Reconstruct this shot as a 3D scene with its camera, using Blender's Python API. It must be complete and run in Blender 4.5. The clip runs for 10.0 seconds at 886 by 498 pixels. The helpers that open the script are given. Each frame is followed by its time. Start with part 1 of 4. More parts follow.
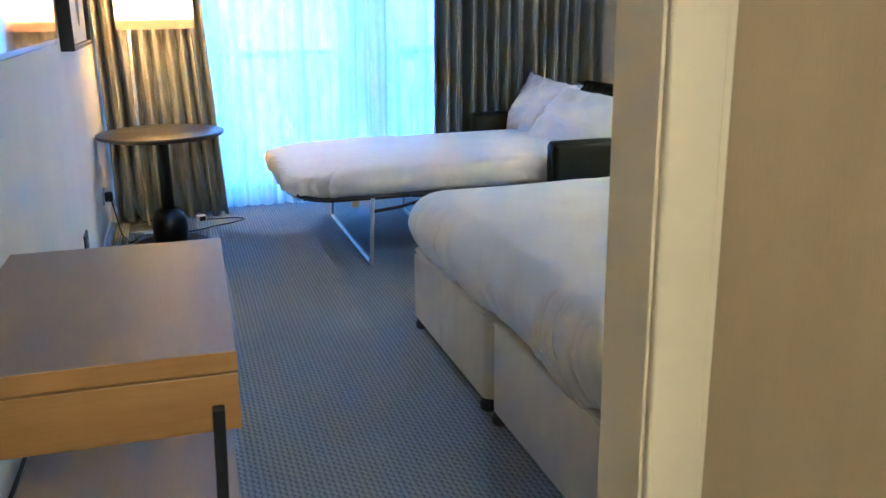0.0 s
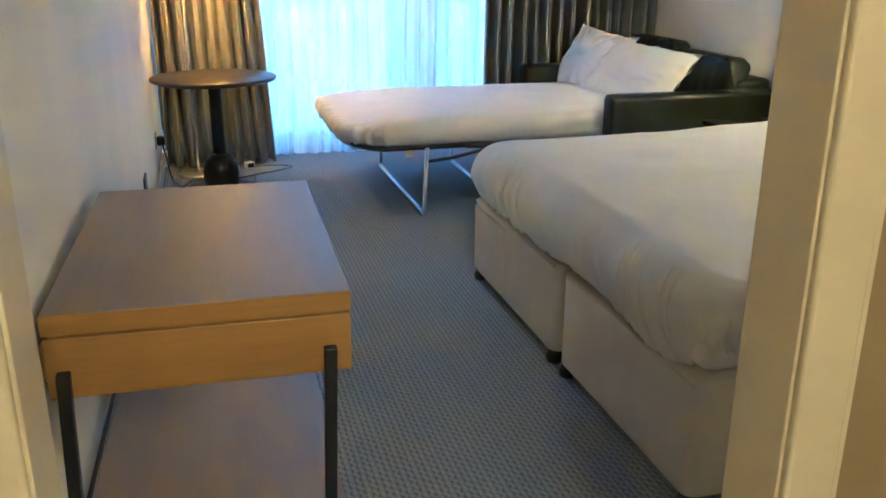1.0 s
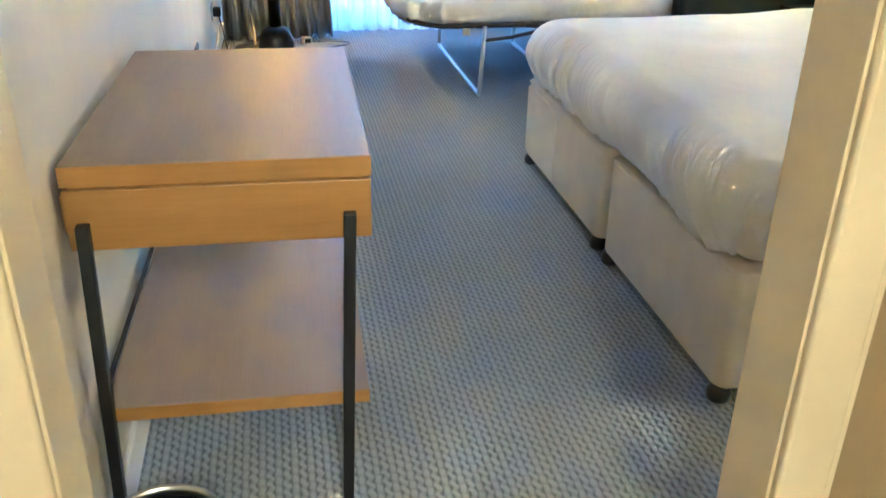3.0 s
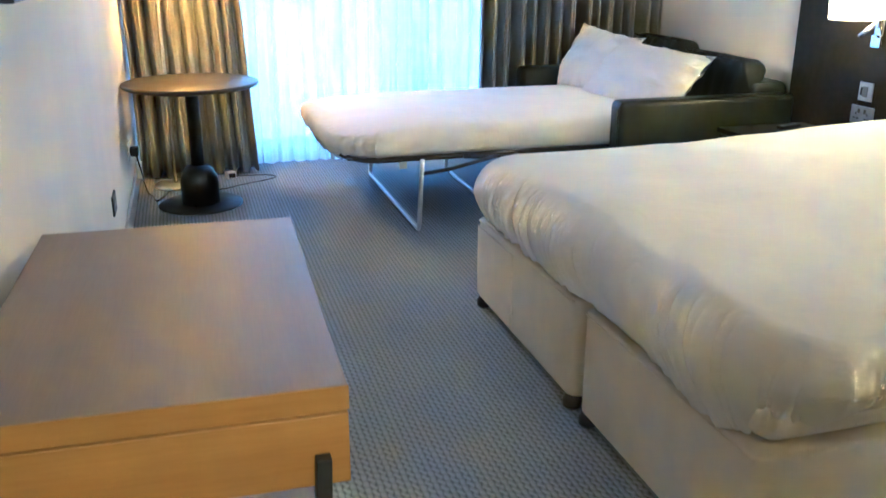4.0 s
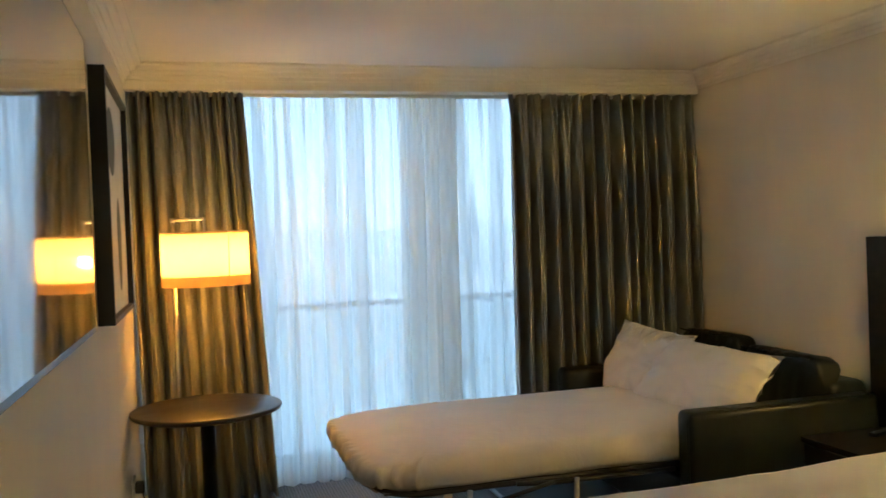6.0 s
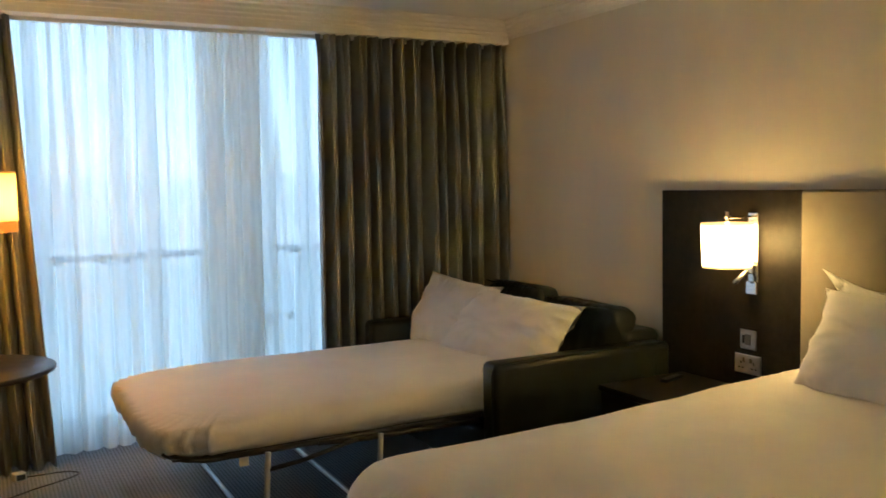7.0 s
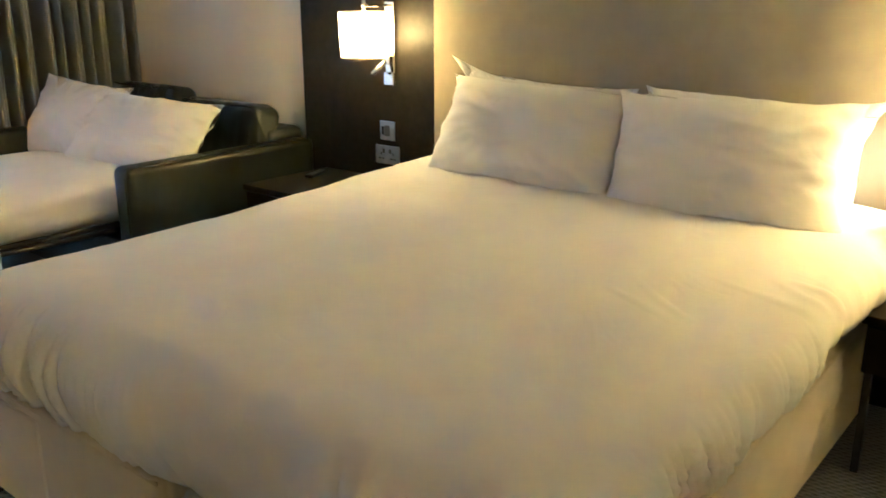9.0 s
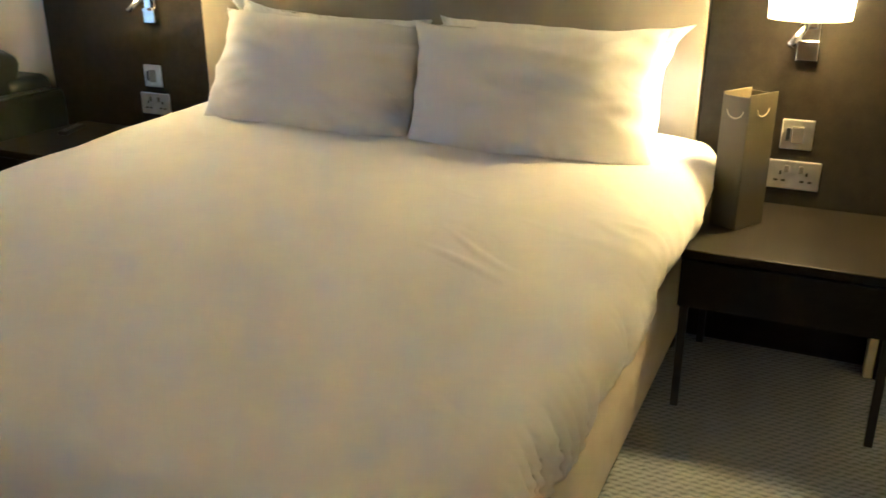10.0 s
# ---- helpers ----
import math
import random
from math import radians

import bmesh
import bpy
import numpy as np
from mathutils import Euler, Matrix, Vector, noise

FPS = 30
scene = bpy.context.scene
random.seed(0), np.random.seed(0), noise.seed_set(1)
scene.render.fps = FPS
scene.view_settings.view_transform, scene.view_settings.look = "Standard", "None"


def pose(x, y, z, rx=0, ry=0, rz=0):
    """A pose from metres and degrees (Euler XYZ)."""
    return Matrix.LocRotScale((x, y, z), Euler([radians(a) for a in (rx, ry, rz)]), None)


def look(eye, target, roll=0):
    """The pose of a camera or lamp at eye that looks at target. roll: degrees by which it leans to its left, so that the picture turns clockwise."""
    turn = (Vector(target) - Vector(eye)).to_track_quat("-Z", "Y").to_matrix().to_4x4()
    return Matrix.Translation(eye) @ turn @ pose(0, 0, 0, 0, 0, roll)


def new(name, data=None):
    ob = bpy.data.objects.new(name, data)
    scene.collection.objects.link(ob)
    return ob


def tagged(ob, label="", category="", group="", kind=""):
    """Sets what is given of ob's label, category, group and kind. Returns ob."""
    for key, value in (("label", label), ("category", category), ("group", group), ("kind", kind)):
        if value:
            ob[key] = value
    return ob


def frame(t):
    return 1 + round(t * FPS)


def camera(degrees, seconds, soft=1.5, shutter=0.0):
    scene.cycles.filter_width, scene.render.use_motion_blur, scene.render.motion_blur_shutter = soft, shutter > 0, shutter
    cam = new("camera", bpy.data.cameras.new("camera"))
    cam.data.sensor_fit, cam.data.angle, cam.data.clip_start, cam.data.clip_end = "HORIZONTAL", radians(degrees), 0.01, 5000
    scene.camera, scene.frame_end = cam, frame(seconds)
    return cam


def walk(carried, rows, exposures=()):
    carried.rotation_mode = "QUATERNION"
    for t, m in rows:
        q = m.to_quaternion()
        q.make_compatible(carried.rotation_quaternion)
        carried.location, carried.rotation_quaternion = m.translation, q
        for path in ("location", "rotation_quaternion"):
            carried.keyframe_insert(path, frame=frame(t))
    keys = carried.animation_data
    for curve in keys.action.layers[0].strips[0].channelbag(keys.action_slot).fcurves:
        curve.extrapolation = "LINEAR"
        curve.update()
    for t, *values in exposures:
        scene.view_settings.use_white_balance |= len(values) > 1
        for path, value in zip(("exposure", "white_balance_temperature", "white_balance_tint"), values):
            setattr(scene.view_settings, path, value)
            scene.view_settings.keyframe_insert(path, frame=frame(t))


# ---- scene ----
cam = camera(54.2, 10.0, shutter=0.2)
PATH = [
    (0, (0.466, 0.379, 1.415), (1.029, 2.22, 0.873), -0.8),
    (0.5, (0.359, 0.431, 1.409), (0.909, 2.276, 0.867), -0.6),
    (1, (0.309, 0.444, 1.388), (0.813, 2.27, 0.748), 0.2),
    (1.5, (0.322, 0.416, 1.354), (0.733, 2.178, 0.502), 0.4),
    (1.8, (0.334, 0.416, 1.331), (0.686, 2.119, 0.343), 0.8),
    (2, (0.356, 0.399, 1.31), (0.662, 2.087, 0.282), 0.0),
    (2.2, (0.377, 0.389, 1.31), (0.664, 2.065, 0.258), 0.9),
    (3.3, (0.389, 0.556, 1.350), (0.793, 2.352, 0.567), 1.1),
    (3.5, (0.370, 0.642, 1.360), (0.839, 2.441, 0.621), 0.9),
    (4, (0.357, 0.817, 1.385), (0.890, 2.632, 0.737), 0.1),
    (4.5, (0.421, 1.004, 1.434), (0.874, 2.915, 1.053), -0.9),
    (5, (0.428, 1.122, 1.500), (0.770, 3.089, 1.367), 0.0),
    (5.2, (0.420, 1.156, 1.519), (0.744, 3.129, 1.458), 0.3),
    (6.3, (0.341, 1.502, 1.513), (1.044, 3.374, 1.481), -1.6),
    (6.4, (0.357, 1.544, 1.51), (1.112, 3.395, 1.45), -1.0),
    (6.5, (0.381, 1.534, 1.513), (1.176, 3.368, 1.441), -1.5),
    (7, (0.468, 1.527, 1.490), (1.407, 3.285, 1.338), -1.2),
    (7.5, (0.501, 1.515, 1.466), (1.618, 3.155, 1.212), -0.8),
    (8, (0.532, 1.503, 1.439), (1.781, 3.024, 1.081), -0.3),
    (8.5, (0.563, 1.530, 1.412), (1.935, 2.910, 0.941), 0.1),
    (9, (0.567, 1.574, 1.372), (2.053, 2.784, 0.800), -0.1),
    (9.5, (0.623, 1.641, 1.312), (2.198, 2.668, 0.63), -0.3),
    (9.7, (0.682, 1.665, 1.303), (2.3, 2.611, 0.604), -0.7),
    (10, (0.792, 1.748, 1.328), (2.491, 2.533, 0.625), -0.0),
]
EXPOSURES = [(0, 3.82, 3600, 14), (0.5, 3.67, 3800, 12), (1, 3.75, 4000, 11), (1.5, 4.3, 4000, 11), (2, 4.87, 3950, 11), (3.5, 4.55, 3800, 12), (4.0, 4.33, 3850, 12), (4.5, 3.37, 3950, 11), (5, 2.78, 4500, 9), (6.5, 2.57, 5750, 11), (7.5, 2.87, 5350, 11), (8, 3.35, 5200, 12), (8.5, 3.57, 5050, 11), (9, 3.45, 4750, 9), (9.5, 3.27, 4650, 11), (10, 3.32, 4500, 12)]
walk(cam, [(t, look(eye, target, roll)) for t, eye, target, roll in PATH], EXPOSURES)

# ---- daylight and exposure ----
world = bpy.data.worlds.new("overcast_sky")
scene.world = world
world.use_nodes = True
_n = world.node_tree.nodes
_sky = _n.new("ShaderNodeTexSky")
_sky.sky_type = "NISHITA"
_sky.sun_disc = False
_sky.sun_elevation = radians(38)
_sky.sun_rotation = radians(180)
_sky.air_density, _sky.dust_density, _sky.ozone_density = 1.0, 0.7, 1.5
_n["Background"].inputs["Strength"].default_value = 0.098
# an overcast layer evens out the clear sky
_cloud = _n.new("ShaderNodeMixRGB")
_cloud.inputs[0].default_value = 0.6
_cloud.inputs[2].default_value = (4.9, 6.2, 7.6, 1)
world.node_tree.links.new(_sky.outputs[0], _cloud.inputs[1])
world.node_tree.links.new(_cloud.outputs[0], _n["Background"].inputs["Color"])

sun = new("sun", bpy.data.lights.new("sun", "SUN"))
sun.data.energy, sun.data.angle, sun.data.color = 3.0, radians(5), (1.0, 0.95, 0.88)
sun.matrix_world = look((0, -40, 31), (0, 0, 0))

WARM = (1.0, 0.71, 0.27)


def bulb_light(name, at, watts, radius=0.035, colour=WARM):
    ob = new(name, bpy.data.lights.new(name, "POINT"))
    ob.data.energy, ob.data.shadow_soft_size, ob.data.color = watts, radius, colour
    ob.location = at
    return ob


bulb_light("floor_lamp_bulb_light", (0.402, 6.2, 1.45), 6.8)
bulb_light("wall_lamp_bulb_light", (3.42, 4.345, 1.19), 8.4)
bulb_light("wall_lamp_bulb_light", (3.42, 1.86, 1.19), 12.8, 0.05)
spot = new("reading_spot_light", bpy.data.lights.new("reading_spot_light", "SPOT"))
spot.data.energy, spot.data.color, spot.data.spot_size, spot.data.spot_blend, spot.data.shadow_soft_size = 5.5, (1.0, 0.80, 0.48), radians(62), 0.8, 0.012
spot.matrix_world = look((3.495, 1.91, 0.985), (3.42, 2.36, 0.80))
bulb_light("hall_light", (0.55, -0.92, 2.36), 9.8, 0.13, (1.0, 0.69, 0.27))


# ---- materials ----
def material(name, base, rough=0.6, metal=0.0, vary=0.0, scale=4.0, bump=0.0, bump_scale=200.0, second=None, coat=0.0, sheen=0.0, spec=0.5, stretch=(1, 1, 1)):
    """A principled material with blotches (vary, scale) and fine relief (bump, bump_scale)."""
    m = bpy.data.materials.new(name)
    m.use_nodes = True
    nt = m.node_tree
    b = nt.nodes["Principled BSDF"]
    b.inputs["Base Color"].default_value = (*base, 1)
    b.inputs["Roughness"].default_value = rough
    b.inputs["Metallic"].default_value = metal
    b.inputs["Specular IOR Level"].default_value = spec
    b.inputs["Coat Weight"].default_value = coat
    b.inputs["Sheen Weight"].default_value = sheen
    co = nt.nodes.new("ShaderNodeTexCoord")
    mp = nt.nodes.new("ShaderNodeMapping")
    mp.inputs["Scale"].default_value = stretch
    nt.links.new(co.outputs["Object"], mp.inputs["Vector"])
    if vary:
        t = nt.nodes.new("ShaderNodeTexNoise")
        t.inputs["Scale"].default_value = scale
        t.inputs["Detail"].default_value = 6
        nt.links.new(mp.outputs[0], t.inputs["Vector"])
        r = nt.nodes.new("ShaderNodeValToRGB")
        r.color_ramp.elements[0].position, r.color_ramp.elements[1].position = 0.3, 0.7
        lo = tuple(c * (1 - vary) for c in base)
        hi = second or tuple(min(1, c * (1 + vary)) for c in base)
        r.color_ramp.elements[0].color, r.color_ramp.elements[1].color = (*lo, 1), (*hi, 1)
        nt.links.new(t.outputs[0], r.inputs[0])
        nt.links.new(r.outputs[0], b.inputs["Base Color"])
        mr = nt.nodes.new("ShaderNodeMapRange")
        mr.inputs["To Min"].default_value, mr.inputs["To Max"].default_value = max(0.02, rough - 0.08), min(1, rough + 0.08)
        nt.links.new(t.outputs[0], mr.inputs["Value"])
        nt.links.new(mr.outputs[0], b.inputs["Roughness"])
    if bump:
        t2 = nt.nodes.new("ShaderNodeTexNoise")
        t2.inputs["Scale"].default_value = bump_scale
        t2.inputs["Detail"].default_value = 3
        nt.links.new(mp.outputs[0], t2.inputs["Vector"])
        bp = nt.nodes.new("ShaderNodeBump")
        bp.inputs["Strength"].default_value, bp.inputs["Distance"].default_value = bump, 0.004
        nt.links.new(t2.outputs[0], bp.inputs["Height"])
        nt.links.new(bp.outputs[0], b.inputs["Normal"])
    return m


def math_node(nt, op, a, b=None, c=None):
    n = nt.nodes.new("ShaderNodeMath")
    n.operation = op
    for i, v in enumerate((a, b, c)):
        if v is None:
            continue
        if isinstance(v, (int, float)):
            n.inputs[i].default_value = v
        else:
            nt.links.new(v, n.inputs[i])
    return n.outputs[0]


def carpet_material():
    """Loop-pile carpet: columns of pale loops on slate."""
    m = bpy.data.materials.new("woven_loop_carpet")
    m.use_nodes = True
    nt = m.node_tree
    b = nt.nodes["Principled BSDF"]
    co = nt.nodes.new("ShaderNodeTexCoord")
    wob = nt.nodes.new("ShaderNodeTexNoise")
    wob.inputs["Scale"].default_value = 48
    wob.inputs["Detail"].default_value = 3
    nt.links.new(co.outputs["Object"], wob.inputs["Vector"])
    sep = nt.nodes.new("ShaderNodeSeparateXYZ")
    nt.links.new(co.outputs["Object"], sep.inputs[0])
    w = math_node(nt, "MULTIPLY", math_node(nt, "SUBTRACT", wob.outputs[0], 0.5), 0.5)
    # columns of oval loops, each column half a loop on, with dark winding slits between
    along = math_node(nt, "ADD", math_node(nt, "MULTIPLY", sep.outputs[1], 1 / 0.031), w)
    sway = math_node(nt, "MULTIPLY", math_node(nt, "SINE", math_node(nt, "MULTIPLY", along, 2 * math.pi)), 0.09)
    across = math_node(nt, "ADD", math_node(nt, "ADD", math_node(nt, "MULTIPLY", sep.outputs[0], 1 / 0.0185), sway), w)
    column = math_node(nt, "FLOOR", across)
    off = math_node(nt, "SUBTRACT", math_node(nt, "SUBTRACT", across, column), 0.5)
    loop = math_node(nt, "COSINE", math_node(nt, "ADD", math_node(nt, "MULTIPLY", math_node(nt, "ADD", along, math_node(nt, "MULTIPLY", column, 0.5)), 2 * math.pi), math_node(nt, "MULTIPLY", off, 3.4)))
    ridge = math_node(nt, "SUBTRACT", 0.95, math_node(nt, "MULTIPLY", math_node(nt, "MULTIPLY", off, off), 7.0))
    h = math_node(nt, "ADD", ridge, math_node(nt, "MULTIPLY", loop, 0.55))
    fine = nt.nodes.new("ShaderNodeTexNoise")
    fine.inputs["Scale"].default_value = 420
    nt.links.new(co.outputs["Object"], fine.inputs["Vector"])
    h = math_node(nt, "ADD", h, math_node(nt, "MULTIPLY", fine.outputs[0], 1.0))
    r = nt.nodes.new("ShaderNodeValToRGB")
    r.color_ramp.elements[0].position, r.color_ramp.elements[1].position = 0.10, 0.72
    r.color_ramp.elements[0].color, r.color_ramp.elements[1].color = (0.150, 0.167, 0.190, 1), (0.355, 0.374, 0.400, 1)
    nt.links.new(math_node(nt, "MULTIPLY_ADD", h, 0.33, 0.25), r.inputs[0])
    big = nt.nodes.new("ShaderNodeTexNoise")
    big.inputs["Scale"].default_value = 1.6
    big.inputs["Detail"].default_value = 5
    nt.links.new(co.outputs["Object"], big.inputs["Vector"])
    mix = nt.nodes.new("ShaderNodeMixRGB")
    mix.blend_type = "MULTIPLY"
    mix.inputs[0].default_value = 1.0
    rr = nt.nodes.new("ShaderNodeValToRGB")
    rr.color_ramp.elements[0].color, rr.color_ramp.elements[1].color = (0.8, 0.8, 0.8, 1), (1, 1, 1, 1)
    nt.links.new(big.outputs[0], rr.inputs[0])
    nt.links.new(r.outputs[0], mix.inputs[1])
    nt.links.new(rr.outputs[0], mix.inputs[2])
    nt.links.new(mix.outputs[0], b.inputs["Base Color"])
    b.inputs["Roughness"].default_value = 0.95
    b.inputs["Specular IOR Level"].default_value = 0.15
    bp = nt.nodes.new("ShaderNodeBump")
    bp.inputs["Strength"].default_value, bp.inputs["Distance"].default_value = 0.4, 0.004
    nt.links.new(h, bp.inputs["Height"])
    nt.links.new(bp.outputs[0], b.inputs["Normal"])
    return m


def wood_material(name, dark, light, rough, across="X", rings=9.0):
    """Veneer with long grain; across: the axis that the grain bands cross."""
    m = bpy.data.materials.new(name)
    m.use_nodes = True
    nt = m.node_tree
    b = nt.nodes["Principled BSDF"]
    co = nt.nodes.new("ShaderNodeTexCoord")
    mp = nt.nodes.new("ShaderNodeMapping")
    s = {"X": (1, 0.06, 1), "Y": (0.06, 1, 1), "Z": (0.06, 1, 1)}[across]
    mp.inputs["Scale"].default_value = tuple(c * rings for c in s)
    nt.links.new(co.outputs["Object"], mp.inputs["Vector"])
    t = nt.nodes.new("ShaderNodeTexNoise")
    t.inputs["Scale"].default_value, t.inputs["Detail"].default_value, t.inputs["Roughness"].default_value = 1.6, 8, 0.65
    nt.links.new(mp.outputs[0], t.inputs["Vector"])
    g = nt.nodes.new("ShaderNodeTexNoise")
    g.inputs["Scale"].default_value, g.inputs["Detail"].default_value = 22, 2
    nt.links.new(mp.outputs[0], g.inputs["Vector"])
    mixv = math_node(nt, "ADD", math_node(nt, "MULTIPLY", t.outputs[0], 0.7), math_node(nt, "MULTIPLY", g.outputs[0], 0.3))
    r = nt.nodes.new("ShaderNodeValToRGB")
    r.color_ramp.elements[0].position, r.color_ramp.elements[1].position = 0.36, 0.64
    r.color_ramp.elements[0].color, r.color_ramp.elements[1].color = (*dark, 1), (*light, 1)
    nt.links.new(mixv, r.inputs[0])
    nt.links.new(r.outputs[0], b.inputs["Base Color"])
    b.inputs["Roughness"].default_value = rough
    bp = nt.nodes.new("ShaderNodeBump")
    bp.inputs["Strength"].default_value, bp.inputs["Distance"].default_value = 0.12, 0.002
    nt.links.new(mixv, bp.inputs["Height"])
    nt.links.new(bp.outputs[0], b.inputs["Normal"])
    return m


def curtain_material():
    """Heavy ribbed cloth with a satin sheen: fine cross ribs of two tones."""
    m = bpy.data.materials.new("ribbed_curtain_cloth")
    m.use_nodes = True
    nt = m.node_tree
    b = nt.nodes["Principled BSDF"]
    co = nt.nodes.new("ShaderNodeTexCoord")
    sep = nt.nodes.new("ShaderNodeSeparateXYZ")
    nt.links.new(co.outputs["Object"], sep.inputs[0])
    rib = math_node(nt, "SINE", math_node(nt, "MULTIPLY", sep.outputs[2], 2 * math.pi / 0.011))
    t = nt.nodes.new("ShaderNodeTexNoise")
    t.inputs["Scale"].default_value = 60
    t.inputs["Detail"].default_value = 4
    nt.links.new(co.outputs["Object"], t.inputs["Vector"])
    f = math_node(nt, "ADD", math_node(nt, "MULTIPLY", rib, 0.10), t.outputs[0])
    r = nt.nodes.new("ShaderNodeValToRGB")
    r.color_ramp.elements[0].position, r.color_ramp.elements[1].position = 0.25, 0.8
    r.color_ramp.elements[0].color, r.color_ramp.elements[1].color = (0.255, 0.245, 0.222, 1), (0.325, 0.313, 0.285, 1)
    nt.links.new(f, r.inputs[0])
    nt.links.new(r.outputs[0], b.inputs["Base Color"])
    b.inputs["Roughness"].default_value = 0.6
    b.inputs["Metallic"].default_value = 0.08
    b.inputs["Sheen Weight"].default_value = 0.2
    bp = nt.nodes.new("ShaderNodeBump")
    bp.inputs["Strength"].default_value, bp.inputs["Distance"].default_value = 0.12, 0.002
    nt.links.new(rib, bp.inputs["Height"])
    nt.links.new(bp.outputs[0], b.inputs["Normal"])
    return m


def sheer_material():
    """Voile: partly open weave, partly white threads that pass light."""
    m = bpy.data.materials.new("white_voile")
    m.use_nodes = True
    nt = m.node_tree
    nt.nodes.clear()
    out = nt.nodes.new("ShaderNodeOutputMaterial")
    tr = nt.nodes.new("ShaderNodeBsdfTransparent")
    tl = nt.nodes.new("ShaderNodeBsdfTranslucent")
    df = nt.nodes.new("ShaderNodeBsdfDiffuse")
    tl.inputs[0].default_value = (0.95, 0.95, 0.92, 1)
    df.inputs[0].default_value = (0.88, 0.87, 0.83, 1)
    a, c = nt.nodes.new("ShaderNodeMixShader"), nt.nodes.new("ShaderNodeMixShader")
    a.inputs[0].default_value = 0.5
    co = nt.nodes.new("ShaderNodeTexCoord")
    sep = nt.nodes.new("ShaderNodeSeparateXYZ")
    nt.links.new(co.outputs["Object"], sep.inputs[0])

    def streaks(across, up, detail):
        mp = nt.nodes.new("ShaderNodeMapping")
        mp.inputs["Scale"].default_value = (across, 0.1, up)
        nt.links.new(co.outputs["Object"], mp.inputs["Vector"])
        n = nt.nodes.new("ShaderNodeTexNoise")
        n.inputs["Scale"].default_value = 1.0
        n.inputs["Detail"].default_value = detail
        nt.links.new(mp.outputs[0], n.inputs["Vector"])
        return n.outputs[0]

    def ramp(v, lo, hi, a0, a1):
        mr = nt.nodes.new("ShaderNodeMapRange")
        mr.inputs["From Min"].default_value, mr.inputs["From Max"].default_value = lo, hi
        mr.inputs["To Min"].default_value, mr.inputs["To Max"].default_value = a0, a1
        nt.links.new(v, mr.inputs["Value"])
        return mr.outputs[0]

    # doubled folds as broad bands, gathers as thin lines that fade downwards
    bands = ramp(streaks(9, 0.10, 1), 0.49, 0.60, 0.0, 0.17)
    thin = ramp(math_node(nt, "ABSOLUTE", math_node(nt, "SUBTRACT", streaks(13, 0.30, 0), 0.5)), 0.0, 0.07, 1.0, 0.0)
    lines = math_node(nt, "MULTIPLY", thin, ramp(sep.outputs[2], 0.9, 2.2, 0.06, 0.27))
    dense = math_node(nt, "ADD", math_node(nt, "ADD", bands, lines), 0.83)
    nt.links.new(math_node(nt, "MINIMUM", dense, 0.97), c.inputs[0])
    nt.links.new(tl.outputs[0], a.inputs[1])
    nt.links.new(df.outputs[0], a.inputs[2])
    nt.links.new(tr.outputs[0], c.inputs[1])
    nt.links.new(a.outputs[0], c.inputs[2])
    nt.links.new(c.outputs[0], out.inputs[0])
    return m


def shade_material(name, colour, diffuse=0.45, clear=0.28):
    """Lampshade cloth that lets the bulb's light through."""
    m = bpy.data.materials.new(name)
    m.use_nodes = True
    nt = m.node_tree
    nt.nodes.clear()
    out = nt.nodes.new("ShaderNodeOutputMaterial")
    tl = nt.nodes.new("ShaderNodeBsdfTranslucent")
    df = nt.nodes.new("ShaderNodeBsdfDiffuse")
    tl.inputs[0].default_value = (*colour, 1)
    df.inputs[0].default_value = (0.8, 0.75, 0.65, 1)
    t = nt.nodes.new("ShaderNodeTexNoise")
    t.inputs["Scale"].default_value = 150
    bp = nt.nodes.new("ShaderNodeBump")
    bp.inputs["Strength"].default_value = 0.098
    nt.links.new(t.outputs[0], bp.inputs["Height"])
    nt.links.new(bp.outputs[0], df.inputs["Normal"])
    a = nt.nodes.new("ShaderNodeMixShader")
    a.inputs[0].default_value = diffuse
    nt.links.new(tl.outputs[0], a.inputs[1])
    nt.links.new(df.outputs[0], a.inputs[2])
    tr = nt.nodes.new("ShaderNodeBsdfTransparent")
    tr.inputs[0].default_value = (*colour, 1)
    c = nt.nodes.new("ShaderNodeMixShader")
    c.inputs[0].default_value = clear
    nt.links.new(a.outputs[0], c.inputs[1])
    nt.links.new(tr.outputs[0], c.inputs[2])
    nt.links.new(c.outputs[0], out.inputs[0])
    return m


def glass_material():
    m = bpy.data.materials.new("window_glass")
    m.use_nodes = True
    nt = m.node_tree
    nt.nodes.clear()
    out = nt.nodes.new("ShaderNodeOutputMaterial")
    tr, gl = nt.nodes.new("ShaderNodeBsdfTransparent"), nt.nodes.new("ShaderNodeBsdfGlossy")
    tr.inputs[0].default_value = (0.93, 0.97, 0.98, 1)
    gl.inputs["Roughness"].default_value = 0.02
    fr = nt.nodes.new("ShaderNodeFresnel")
    fr.inputs[0].default_value = 1.5
    a = nt.nodes.new("ShaderNodeMixShader")
    nt.links.new(fr.outputs[0], a.inputs[0])
    nt.links.new(tr.outputs[0], a.inputs[1])
    nt.links.new(gl.outputs[0], a.inputs[2])
    nt.links.new(a.outputs[0], out.inputs[0])
    return m


def emitter(name, colour, strength):
    m = bpy.data.materials.new(name)
    m.use_nodes = True
    b = m.node_tree.nodes["Principled BSDF"]
    b.inputs["Emission Color"].default_value = (*colour, 1)
    b.inputs["Emission Strength"].default_value = strength
    return m


